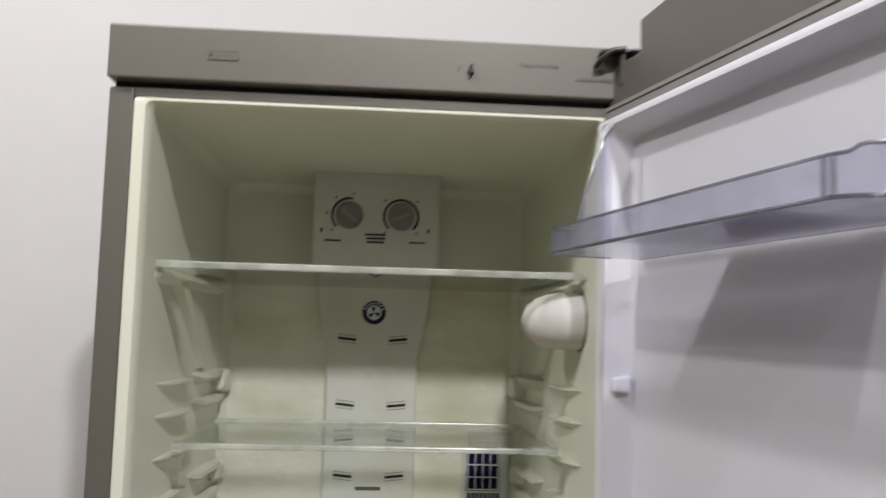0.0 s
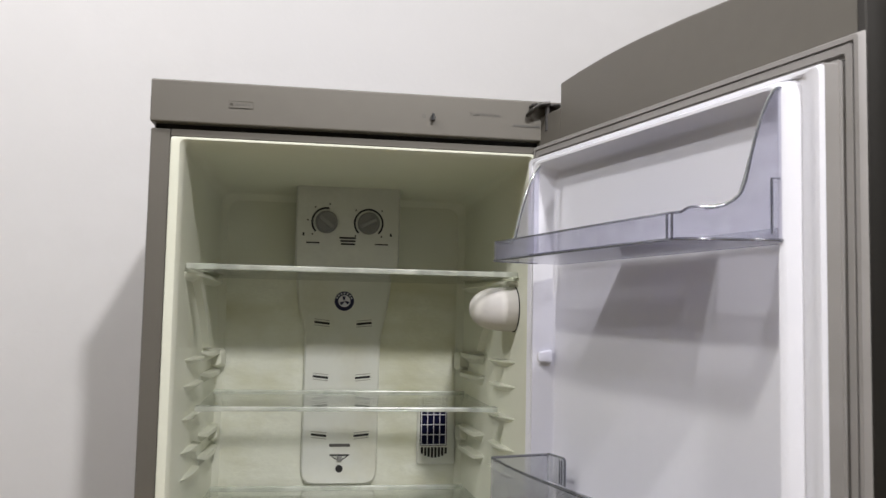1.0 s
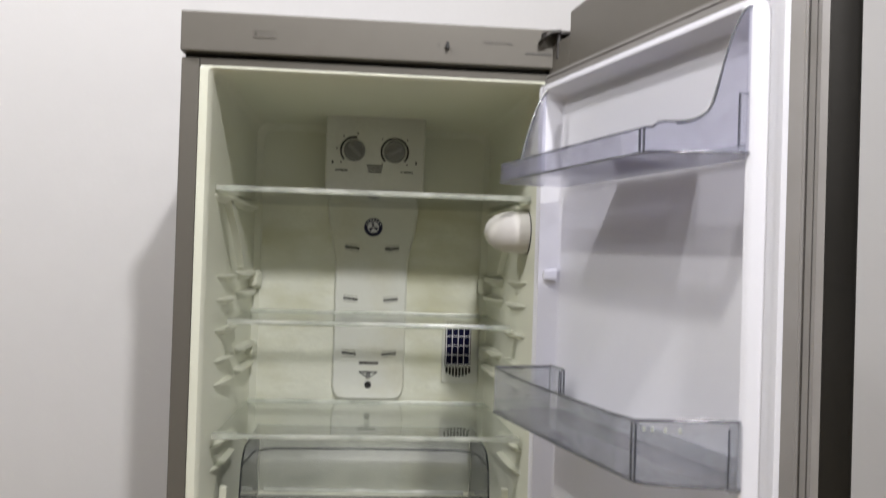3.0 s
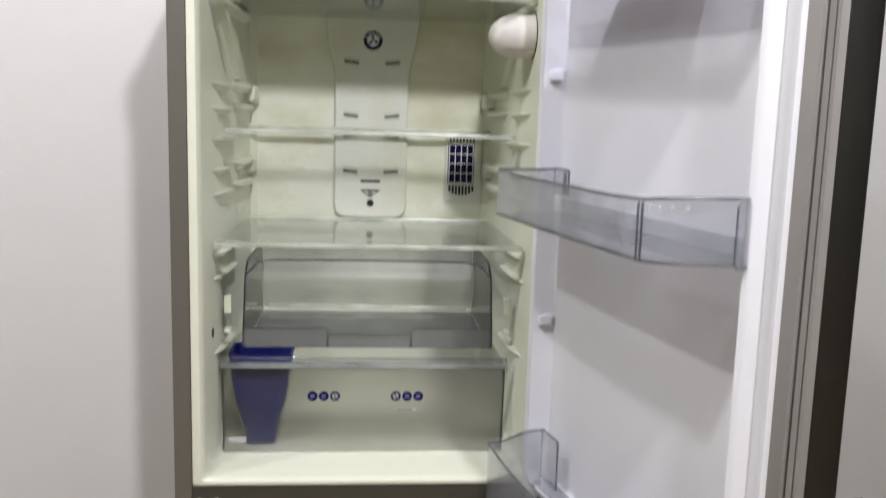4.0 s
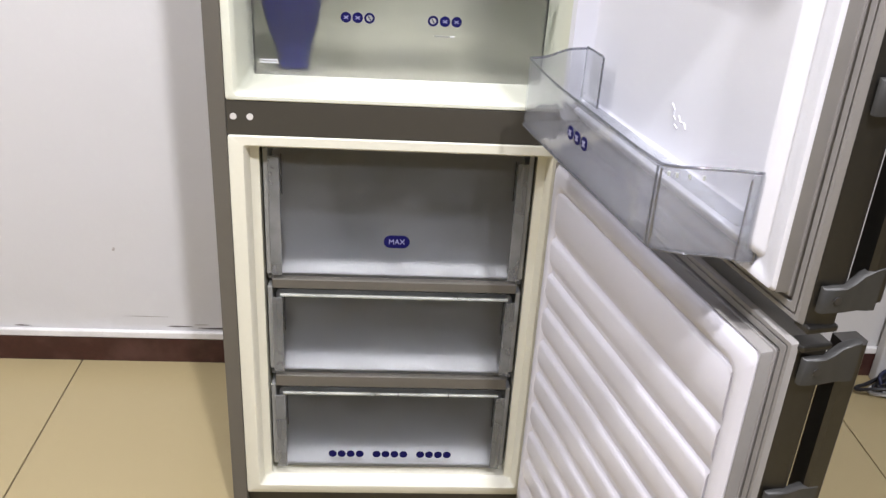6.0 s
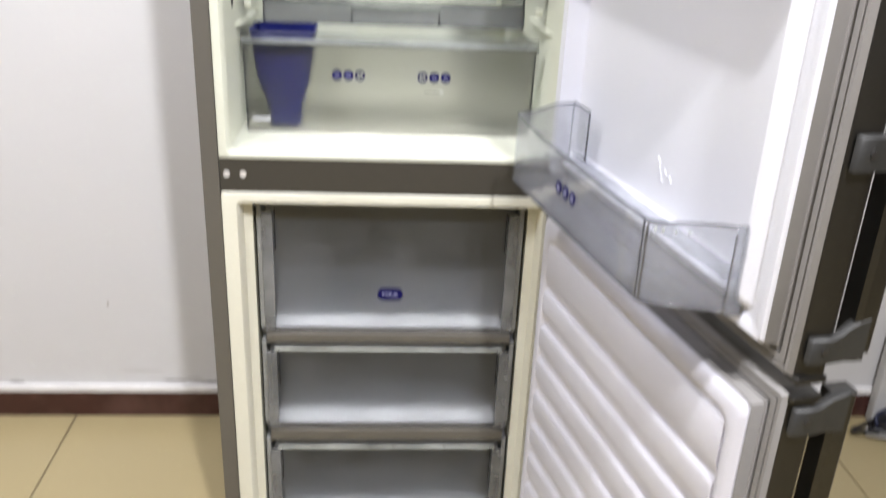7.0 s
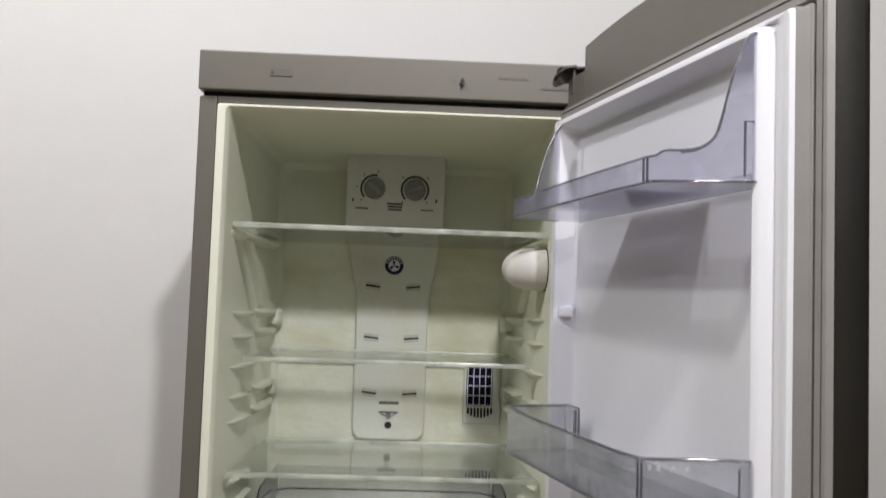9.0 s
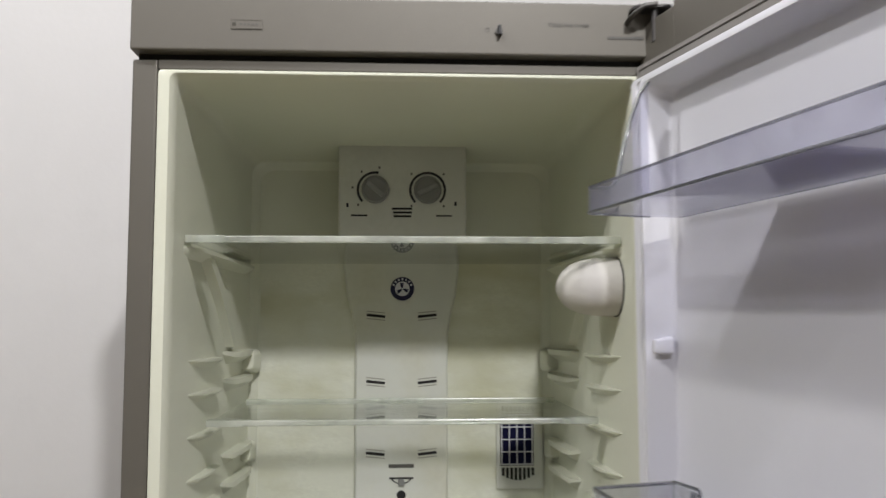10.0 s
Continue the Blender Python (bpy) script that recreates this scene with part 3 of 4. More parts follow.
# ---- shelves ----
def glass_shelf(z, front, half_front, trim, label, back_lip):
    ob = thing("glass_shelf", label, "shelf", pose(0, 0, z), group="fridge shelves")
    part("glass_pane", prism([(-half_front, front + 0.006), (half_front, front + 0.006), (SIDE(0.405) - 0.003, 0.405), (-SIDE(0.405) + 0.003, 0.405)], "z", -0.0045, 0.0), GLASS, ob)
    rim = box(-half_front, half_front, front, front + 0.0075, -trim * 0.62, trim * 0.38, 0.0018, 2)
    part("front_trim", rim, GLASS_TRIM, ob, "cloudy white front edge")
    for s in (-1, 1):
        a, b = sorted((s * (half_front - 0.042), s * (half_front + 0.0015)))
        part("corner_clip", loft([[(a, front - 0.001, -trim * 0.66), (b, front - 0.001, -trim * 0.66), (b, front - 0.001, trim * 0.42), (a, front - 0.001, trim * 0.42)], [(a + 0.010 * (s > 0), front + 0.026, -trim * 0.5), (b - 0.010 * (s < 0), front + 0.026, -trim * 0.5), (b - 0.010 * (s < 0), front + 0.026, trim * 0.3), (a + 0.010 * (s > 0), front + 0.026, trim * 0.3)]], cap_first=True, cap_last=True), GLASS_TRIM, ob, "cloudy corner clip")
    if back_lip:
        part("back_trim", box(-0.234, 0.234, 0.402, 0.409, -0.005, back_lip, 0.0015), GLASS_TRIM, ob)
    return ob


glass_shelf(1.6225, 0.050, 0.2465, 0.0078, "clear glass shelf with a cloudy front edge", 0.0)
glass_shelf(1.4090, 0.118, 0.2330, 0.0070, "clear glass shelf resting on moulded supports", 0.004)
glass_shelf(1.2330, 0.060, 0.2425, 0.0070, "clear glass shelf above the grey tray", 0.004)


def pan(name, label, category, w0, w1, y0, y1, z0, z1, mats, thick=0.0025, lean=0.0, group=""):
    """An open plastic drawer: front, back, two sides and a bottom as separate walls. w0, w1: half widths below and above."""
    ob = thing(name, label, category, pose(0, 0, 0), group=group)
    clear_m, edge_m, front_m = mats
    part("front", loft([[(-w0, y0 + lean, z0), (w0, y0 + lean, z0), (w1, y0, z1), (-w1, y0, z1)], [(-w0, y0 + lean + thick, z0), (w0, y0 + lean + thick, z0), (w1, y0 + thick, z1), (-w1, y0 + thick, z1)]], cap_first=True, cap_last=True), front_m, ob)
    part("back", box(-w0, w0, y1 - thick, y1, z0, z1 - 0.01), clear_m, ob)
    part("bottom", box(-w0 + thick, w0 - thick, y0 + lean + thick, y1 - thick, z0, z0 + thick), clear_m, ob)
    for s in (-1, 1):
        a, b, c, d = s * w0, s * (w0 - thick), s * (w1 - thick), s * w1
        part("side", prism([(a, z0), (b, z0), (c, z1), (d, z1)], "y", y0 + lean + thick, y1 - thick), clear_m, ob)
    part("front_rim", box(-w1 - 0.002, w1 + 0.002, y0 - 0.004, y0 + 0.010, z1 - 0.0045, z1 + 0.0035, 0.0022), edge_m, ob)
    return ob


# grey chiller tray under the lowest shelf: a low front and high rounded sides
tray = thing("chiller_tray", "smoky grey plastic tray with a low front lip", "tray")
W = 0.2085
part("bottom", box(-W + 0.004, W - 0.004, 0.125, 0.392, 1.050, 1.0528), TRAY_FLOOR, tray)
swell = [(0.384 + 0.010 * math.cos(2.6 * math.pi * k / 16), 1.0600 + 0.130 * k / 16) for k in range(17)]
part("back", prism(swell + [(y + 0.0028, z) for y, z in reversed(swell)], "x", -W + 0.004, W - 0.004), TRAY_BACK, tray, smooth=50)
for x0, x1 in ((-W, -0.0695), (-0.0680, 0.0705), (0.0720, W)):
    part("front_lip", box(x0, x1, 0.119 + (0.002 if abs(x0 + x1) < 0.1 else 0), 0.1225 + (0.001 if abs(x0 + x1) < 0.1 else 0), 1.0535, 1.0850 - (0.009 if abs(x0 + x1) < 0.1 else 0), 0.0010), TRAY_LIP, tray)
for s in (-1, 1):
    outline = [(0.1225, 1.050), (0.1225, 1.094), (0.128, 1.105), (0.134, 1.125), (0.139, 1.148), (0.150, 1.170), (0.168, 1.184), (0.19, 1.190), (0.398, 1.190), (0.398, 1.050)]
    a, b = sorted((s * W, s * (W - 0.0028)))
    part("side", prism(outline, "x", a, b), TRAY_SIDE, tray)
    part("side_edge", tube([(s * (W - 0.0014), 0.1215, 1.0510)] + [(s * (W - 0.0014), y, z) for y, z in outline[1:9]], 0.0018, 8), TRAY_RIM, tray, smooth=60)
for x0, x1, z in ((-W, -0.0695, 1.0850), (-0.0680, 0.0705, 1.0760), (0.0720, W, 1.0850)):
    part("lip_edge", tube([(x0, 0.1185, 1.0540), (x0, 0.1185, z), (x1, 0.1185, z), (x1, 0.1185, 1.0540)], 0.0008, 6), TRAY_RIM, tray)
part("top_edge", tube([(-W + 0.004, 0.150, 1.170), (-W + 0.020, 0.160, 1.188), (-W + 0.05, 0.165, 1.192), (0, 0.165, 1.193), (W - 0.05, 0.165, 1.192), (W - 0.020, 0.160, 1.188), (W - 0.004, 0.150, 1.170)], 0.0014, 8), TRAY_RIM, tray, smooth=60)

part("rear_fold", tube([(-W + 0.014, 0.388, 1.0640), (W - 0.014, 0.388, 1.0600)], 0.0042, 10), GLASS_TRIM, tray, smooth=60)
for s_ in (-1, 1):
    for z, h in ((1.074, 0.012), (1.108, 0.042)):
        part("tray_guide", box(min(s_ * 0.2390, s_ * 0.2270), max(s_ * 0.2390, s_ * 0.2270), 0.122, 0.134, z, z + h * 0.7, 0.002), LINER, fridge)

crisper = pan("crisper_drawer", "clear plastic vegetable drawer with blue round signs", "drawer", 0.2345, 0.2365, 0.107, 0.400, 0.8745, 1.0240, (CRISPER, CRISPER_RIM, CRISPER_FRONT), 0.003, -0.003)
crisper.location.x = -0.005
part("rim_ledge", box(-0.235, 0.235, 0.112, 0.134, 1.0160, 1.0200, 0.001), CRISPER_RIM, crisper)
part("rim_bead", tube([(-0.2365, 0.1045, 1.0215), (0.2365, 0.1045, 1.0215)], 0.0018, 8), CRISPER_RIM, crisper, "pale moulded bead under the rim", smooth=60)
part("upstand", box(-0.2385, 0.2385, 0.1070, 0.1090, 1.0245, 1.0360, 0.0005), CRISPER, crisper)
part("upstand_edge", tube([(-0.2390, 0.1075, 1.0150), (-0.2390, 0.1075, 1.0365), (0.2390, 0.1075, 1.0365), (0.2390, 0.1075, 1.0150)], 0.0010, 6), SMOKY_RIM, crisper, smooth=60)
for s in (-1, 1):
    part("front_corner", tube([(s * 0.2350, 0.1085, 1.022), (s * 0.2340, 0.1070, 0.95), (s * 0.2330, 0.1060, 0.879)], 0.0014, 8), TRAY_RIM, crisper, smooth=60)


def sign(x, y, z, r, parent, filled):
    """A small round blue sign with a plain mark."""
    s = part("round_sign", disc(x, y - 0.0008, z, r, 0.0006, "y", 22, inner=0.0 if filled else r * 0.60), BLUE_PRINT, parent, "small blue round sign")
    mat = SIGN_TEXT if filled else BLUE_PRINT
    for a in (35, 145) if filled else (60,):
        b = box(-r * 0.48, r * 0.48, -0.0004, 0, -r * 0.09, r * 0.09)
        bmesh.ops.transform(b, matrix=pose(x, y - 0.0009, z) @ Matrix.Rotation(radians(a), 4, "Y"), verts=b.verts)
        part("sign_mark", b, mat, s)


for x, fill in ((-0.0870, True), (-0.0685, True), (-0.0498, False), (0.0518, False), (0.0710, True), (0.0897, True)):
    sign(x, 0.1050, 0.9720, 0.0085, crisper, fill)
for x0, x1, z, mat in ((-0.225, -0.196, 0.8975, WHITE_PRINT), (-0.225, -0.196, 0.8935, WHITE_PRINT), (0.055, 0.080, 0.9470, KNOB_GRIP), (0.081, 0.087, 0.9470, WHITE_PRINT)):
    part("printed_bar", box(x0, x1, 0.1035, 0.1055, z, z + 0.0020), mat, crisper)

blue = thing("blue_box", "dark-blue see-through plastic beaker standing in the drawer", "container", pose(-0.181, 0.165, 0.8780))
part("body", loft([[(x, y, z) for x, y in rr(-wx, wx, -wy, wy, 0.010, 4)] for z, wx, wy in ((0.0, 0.025, 0.026), (0.025, 0.0275, 0.028), (0.050, 0.0345, 0.032), (0.075, 0.0425, 0.037), (0.110, 0.0475, 0.040), (0.148, 0.0505, 0.043), (0.156, 0.0510, 0.0395), (0.156, 0.0485, 0.0380), (0.078, 0.0405, 0.034), (0.004, 0.022, 0.022))], cap_first=True, cap_last=True), BLUE_BOX, blue, smooth=40)
part("rim", loft([[(x, y, z) for x, y in rr(-w, w, -w * 0.80, w * 0.80, 0.012, 4)] for z, w in ((0.150, 0.0525), (0.159, 0.0535), (0.159, 0.0500), (0.150, 0.0500), (0.150, 0.0525))]), BLUE_BOX, blue, smooth=40)

# ---- freezer compartment ----
part("freezer_liner", rings([
    (0.010, -0.2695, 0.2695, 0.0840, 0.8050, 0.004), (0.0004, -0.2695, 0.2695, 0.0840, 0.8050, 0.004),
    (-0.0012, -0.2675, 0.2675, 0.0860, 0.8035, 0.005), (-0.0012, -0.2465, 0.2465, 0.1020, 0.7895, 0.005),
    (0.003, -0.2430, 0.2430, 0.1040, 0.7860, 0.006), (0.022, -0.2395, 0.2395, 0.1060, 0.7830, 0.007),
    (0.026, -0.2260, 0.2260, 0.1090, 0.7800, 0.007), (0.30, -0.2220, 0.2220, 0.1120, 0.7780, 0.01)], 3), RIM, fridge, "cream plastic freezer liner", smooth=35)
part("freezer_back", box(-0.2225, 0.2225, 0.300, 0.306, 0.108, 0.785), GREY_PLASTIC, fridge)
for z, low in ((0.5320, 0.5205), (0.3325, 0.3155)):
    part("freezer_plate", box(-0.2215, 0.2215, 0.045, 0.299, z - 0.004, z + 0.004, 0.001), GREY_PLASTIC, fridge)
    part("plate_front", box(-0.2120, 0.2120, 0.0230, 0.0445, low, z + 0.007, 0.002), GREY, fridge)
for s in (-1, 1):
    for z0, z1 in ((0.545, 0.775), (0.350, 0.520), (0.130, 0.315)):
        part("freezer_rail", box(min(s * 0.2215, s * 0.2130), max(s * 0.2215, s * 0.2130), 0.030, 0.298, z0, z1, 0.002), KNOB_GRIP, fridge)


def freezer_drawer(z0, z1, y0, label, top_bar=True):
    ob = thing("freezer_drawer", label, "drawer", group="freezer drawers")
    w, t = 0.2060, 0.003
    part("front", rings([(y0, -w, w, z0, z1, 0.010), (y0 + t, -w, w, z0, z1, 0.010)], 4, cap_first=True, cap_last=True), FREEZER_FRONT, ob)
    # moulded tub: floor pale as if lit, runs up into a slope darkened as shade
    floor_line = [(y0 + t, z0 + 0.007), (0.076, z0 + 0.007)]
    part("tub_floor", prism(floor_line + [(y, z - 0.003) for y, z in reversed(floor_line)], "x", -w + 0.009, w - 0.009), TUB_LIT, ob, "tub floor, painted pale as the lit part")
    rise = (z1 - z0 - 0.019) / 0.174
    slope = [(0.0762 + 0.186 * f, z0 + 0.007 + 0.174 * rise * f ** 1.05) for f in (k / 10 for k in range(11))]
    part("tub_back", prism(slope + [(y + 0.003, z - 0.003) for y, z in reversed(slope)], "x", -w + 0.009, w - 0.009), TUB_SHADED, ob, "sloping tub back, shade put into its dark grey", smooth=40)
    for s in (-1, 1):
        a, b = sorted((s * (w - 0.006), s * (w - 0.003)))
        part("side", box(a, b, y0 + t, 0.265, z0 + 0.004, z1 - 0.012), FREEZER_CLEAR, ob)
        a, b = sorted((s * (w - 0.0115), s * (w + 0.0065)))
        part("side_flange", box(a, b, y0 - 0.0075, y0 - 0.0040, z0 + 0.004, z1 - 0.014, 0.001), FREEZER_EDGE, ob)
        part("grip_edge", tube([(s * (w - 0.0150), y0 - 0.0055, z1 - 0.010), (s * (w - 0.0150), y0 - 0.0055, z1 - 0.080)], 0.0010, 6), PRINT, ob)
    if top_bar:
        part("top_bar", tube([(-w + 0.008, y0 - 0.0065, z1 - 0.008), (w - 0.008, y0 - 0.0065, z1 - 0.008)], 0.0030, 10), GLASS_TRIM, ob, "bright rounded top edge", smooth=60)
        for x in (-0.03, 0.012, 0.105) if z0 < 0.2 else ():
            part("bar_joint", box(x - 0.0008, x + 0.0008, y0 - 0.0095, y0 - 0.0040, z1 - 0.011, z1 - 0.005), PRINT_GREY, ob)
    return ob


d_top = freezer_drawer(0.5425, 0.7775, 0.030, "deep clear grey freezer drawer with a blue sign", False)
freezer_drawer(0.3480, 0.5190, 0.024, "clear grey plastic freezer drawer")
d_low = freezer_drawer(0.1300, 0.3130, 0.024, "clear grey plastic freezer drawer with rows of dots")
oval = part("oval_sign", rings([(0.0292, -0.0222, 0.0222, 0.6015, 0.6250, 0.0116), (0.0298, -0.0222, 0.0222, 0.6015, 0.6250, 0.0116)], 6, cap_first=True, cap_last=True), BLUE_PRINT, d_top, "oval dark-blue sign")
words("lettering", "MAX", 0.0130, SIGN_TEXT, oval, pose(0, 0.0288, 0.6130, 90, 0, 0))
for cx in (-0.083, 0.001, 0.085):
    for k in range(4):
        part("round_sign", disc(cx + (k - 1.5) * 0.0172, 0.0228, 0.1605, 0.0078, 0.0008, "y", 18), BLUE_PRINT, d_low)

# ---- doors ----
DOOR_M = pose(0.26, -0.02, 0, 0, 0, -77)


def door_loft(levels, seg=4, **caps):
    """Loft in a door's own frame: levels of (n, u0, u1, z0, z1, r), n towards the compartment side."""
    return loft([[(u, -n, z) for u, z in rr(u0, u1, z0, z1, r, seg)] for n, u0, u1, z0, z1, r in levels], **caps)


def arch(u):
    """Height of the upper door's top edge along its width."""
    marks = ((0.0, 1.889), (0.053, 1.8940), (0.10, 1.8985), (0.154, 1.9020), (0.20, 1.9036), (0.248, 1.9040), (0.329, 1.9022), (0.411, 1.8985), (0.472, 1.8940), (0.517, 1.8880), (0.5745, 1.8655))
    for (a, za), (b, zb) in zip(marks, marks[1:]):
        if u <= b:
            return za + (zb - za) * (u - a) / (b - a)
    return marks[-1][1]


def door_skin(u0, u1, z0, top, step=None):
    """The outer shell of a door: flat inside face, bowed outside."""
    us = [u0 + (u1 - u0) * k / 36 for k in range(37)]
    bm = bmesh.new()
    def col_at(u):
        hi = top(u)
        bow = 0.040 + 0.020 * math.sin(math.pi * (u - u0) / (u1 - u0))
        return [(u, 0.0062, z0), (u, 0.0062, hi - 0.002), (u, 0.0080, hi), (u, bow - 0.003, hi), (u, bow, hi - 0.003), (u, bow, z0 + 0.003), (u, bow - 0.003, z0)]
    return loft([col_at(u) for u in us], cap_first=True, cap_last=True, bm=bm)


def gasket(z0, z1, u0, u1):
    prof = ((-0.0060, 0.0), (-0.0040, 0.0012), (0.0000, 0.0030), (0.0002, 0.0074), (-0.0026, 0.0078), (-0.0026, 0.0094), (0.0002, 0.0098), (0.0002, 0.0170), (-0.0048, 0.0176), (-0.0048, 0.0206), (0.0010, 0.0214), (0.0016, 0.0236), (0.0090, 0.0242), (0.0160, 0.0250), (0.0130, 0.0275))
    return door_loft([(n, u0 + i, u1 - i, z0 + i, z1 - i, 0.002 + i * 0.1) for n, i in prof], 2)


EDGE_CURVE = [(0.5750, 0.0062), (0.5825, 0.0061), (0.5842, 0.0072)] + [(0.5846 + 0.0055 * k / 8 + 0.0010 * math.sin(math.pi * k / 8), 0.0085 + 0.0260 * k / 8) for k in range(9)] + [(0.5885, 0.0380), (0.5750, 0.0405)]


def handle(door, z_low, z_high, low_bracket, high_bracket):
    """A flat bar on two curved arms that screw to the door's free edge."""
    h = part("handle", loft([[(u, y, z) for u, y in ((0.5675, 0.060), (0.591, 0.058), (0.595, 0.063), (0.595, 0.080), (0.589, 0.087), (0.5695, 0.088))] for z in (z_low, z_high)], cap_first=True, cap_last=True), GREY_DARK, door, "flat grey bar handle on two curved arms", smooth=30)
    for z0, z1, rise in (low_bracket, high_bracket):
        loops = []
        for y, u, w in ((0.0100, 0.5905, 0.0022), (0.0125, 0.5920, 0.0034), (0.0330, 0.5930, 0.0042), (0.0430, 0.5915, 0.0046), (0.0540, 0.5895, 0.0048), (0.0650, 0.5910, 0.0050), (0.0740, 0.5920, 0.0040)):
            up = rise * smoothstep(0.030, 0.074, y)
            loops.append([(u + w, y, z0 - 0.002 * smoothstep(0.030, 0.074, y)), (u + w, y, z1 + up), (u + w - 0.003, y, z1 + up + 0.002), (u - w, y, z1 + up + 0.002), (u - w, y, z0 - 0.002 * smoothstep(0.030, 0.074, y))])
        arm = part("arm", loft(loops, cap_first=True, cap_last=True), HANDLE, h, "curved light-grey arm", smooth=50)
        part("screw", disc(0.5966, 0.0260, (z0 + z1) / 2 + 0.001, 0.0042, 0.0012, "x", 14), METAL, h)
    return h


upper = part("fridge_door", door_skin(0.0525, 0.5745, 0.838, arch), GREY, fridge, "tall grey upper door standing open, bowed front", smooth=30, m=DOOR_M)
part("hinge_side_panel", box(-0.021, 0.0520, 0.0066, 0.042, 0.838, 1.858, 0.002), GREY, upper)
part("edge_profile", loft([[(u, y, z) for u, y in EDGE_CURVE] for z in (0.8385, 1.8685)], cap_first=True, cap_last=True), EDGE_DARK, upper, "dark grey profile along the door's free edge", smooth=30)
part("edge_cap", box(0.5690, 0.5925, 0.0050, 0.0415, 1.8690, 1.8790, 0.0025), GREY_DARK, upper)
part("edge_cap", box(0.5690, 0.5925, 0.0050, 0.0415, 0.8300, 0.8383, 0.0025), GREY_DARK, upper)
part("gasket", gasket(0.8360, 1.8130, -0.0200, 0.5835), GASKET, upper, "grey ribbed rubber seal", smooth=30)
inner = part("door_liner", door_loft([
    (-0.0040, 0.0055, 0.5585, 0.8620, 1.7870, 0.004), (0.0170, 0.0058, 0.5582, 0.8623, 1.7867, 0.005), (0.0205, 0.0075, 0.5560, 0.8645, 1.7850, 0.006),
    (0.0205, 0.0160, 0.5460, 0.8740, 1.7815, 0.008), (0.0165, 0.0200, 0.5390, 0.8800, 1.7800, 0.009), (0.0165, 0.0240, 0.5320, 0.8850, 1.7795, 0.010), (0.0252, 0.0300, 0.5235, 0.8900, 1.7790, 0.011), (0.0290, 0.0380, 0.5170, 0.8960, 1.7770, 0.012),
    (0.0290, 0.0410, 0.5145, 0.8985, 1.7735, 0.013), (0.0265, 0.0430, 0.5130, 0.9000, 1.7712, 0.014), (0.0030, 0.0500, 0.5060, 0.9070, 1.7665, 0.018), (0.0000, 0.0530, 0.5020, 0.9110, 1.7630, 0.019), (0.0000, 0.0545, 0.5005, 0.9125, 1.7615, 0.019), (0.0000, 0.09, 0.47, 0.94, 1.70, 0.020)], 5, cap_last=True), DOOR_WHITE, upper, "glossy white moulded door liner", smooth=40)
for z in (1.494, 1.139):
    part("bin_peg", door_loft([(0.0060, 0.0435, 0.0560, z, z + 0.018, 0.003), (0.0230, 0.0465, 0.0530, z + 0.001, z + 0.015, 0.002), (0.0245, 0.0480, 0.0515, z + 0.003, z + 0.012, 0.001)], 3, cap_last=True), DOOR_WHITE, inner, smooth=40)
for pts in (((0.285, 0.972), (0.292, 0.966), (0.291, 0.958), (0.298, 0.955)), ((0.303, 0.962), (0.309, 0.956), (0.317, 0.957), (0.322, 0.951)), ((0.296, 0.949), (0.304, 0.946))):
    part("scratch", tube([(u, -0.0002, z) for u, z in pts], 0.0011, 6), WHITE_PRINT, inner, "white scratch mark")
handle(upper, 0.862, 1.088, (0.8560, 0.8815, 0.019), (1.0555, 1.0870, 0.001))

lower = part("freezer_door", door_skin(-0.021, 0.5745, 0.070, lambda u: 0.8145), GREY, fridge, "grey lower door standing open with a ribbed white lining", smooth=30, m=DOOR_M)
part("edge_profile", loft([[(u, y, z) for u, y in EDGE_CURVE] for z in (0.072, 0.8080)], cap_first=True, cap_last=True), EDGE_DARK, lower, "dark grey profile along the door's free edge", smooth=30)
part("edge_cap", box(0.5690, 0.5925, 0.0050, 0.0415, 0.8085, 0.8165, 0.0025), GREY_DARK, lower)
part("gasket", gasket(0.0740, 0.8170, -0.0200, 0.5855), GASKET, lower, "grey ribbed rubber seal", smooth=30)
fl = part("door_liner", door_loft([
    (-0.0040, 0.0055, 0.5605, 0.1000, 0.7915, 0.004), (0.0120, 0.0060, 0.5600, 0.1010, 0.7905, 0.010), (0.0170, 0.0080, 0.5580, 0.1040, 0.7880, 0.016),
    (0.0200, 0.0140, 0.5480, 0.1120, 0.7760, 0.020), (0.0215, 0.0220, 0.5390, 0.1220, 0.7665, 0.022), (0.0205, 0.0300, 0.5330, 0.1320, 0.7590, 0.020),
    (0.0150, 0.0350, 0.5270, 0.1400, 0.7530, 0.016)], 4, cap_last=True), FREEZER_WHITE, lower, "white ribbed door lining", smooth=40)
part("rib", prism([(-0.0145, 0.7520), (-0.0180, 0.7500), (-0.0197, 0.7450), (-0.0197, 0.6945), (-0.0186, 0.6885), (-0.0160, 0.6800), (-0.0145, 0.6750)], "x", 0.0340, 0.5280), FREEZER_WHITE, fl, smooth=50)
for k in range(9):
    low = 0.0645 * k
    rib = [(-0.0145, 0.6728), (-0.0176, 0.6685), (-0.0197, 0.6620), (-0.0200, 0.6580), (-0.0200, 0.6330), (-0.0190, 0.6275), (-0.0163, 0.6200), (-0.0145, 0.6142)]
    if 0.6142 - low > 0.135:
        part("rib", prism([(y, z - low) for y, z in rib], "x", 0.0290, 0.5280), FREEZER_WHITE, fl, smooth=50)
handle(lower, 0.604, 0.812, (0.6000, 0.6260, 0.001), (0.7710, 0.8000, 0.015))

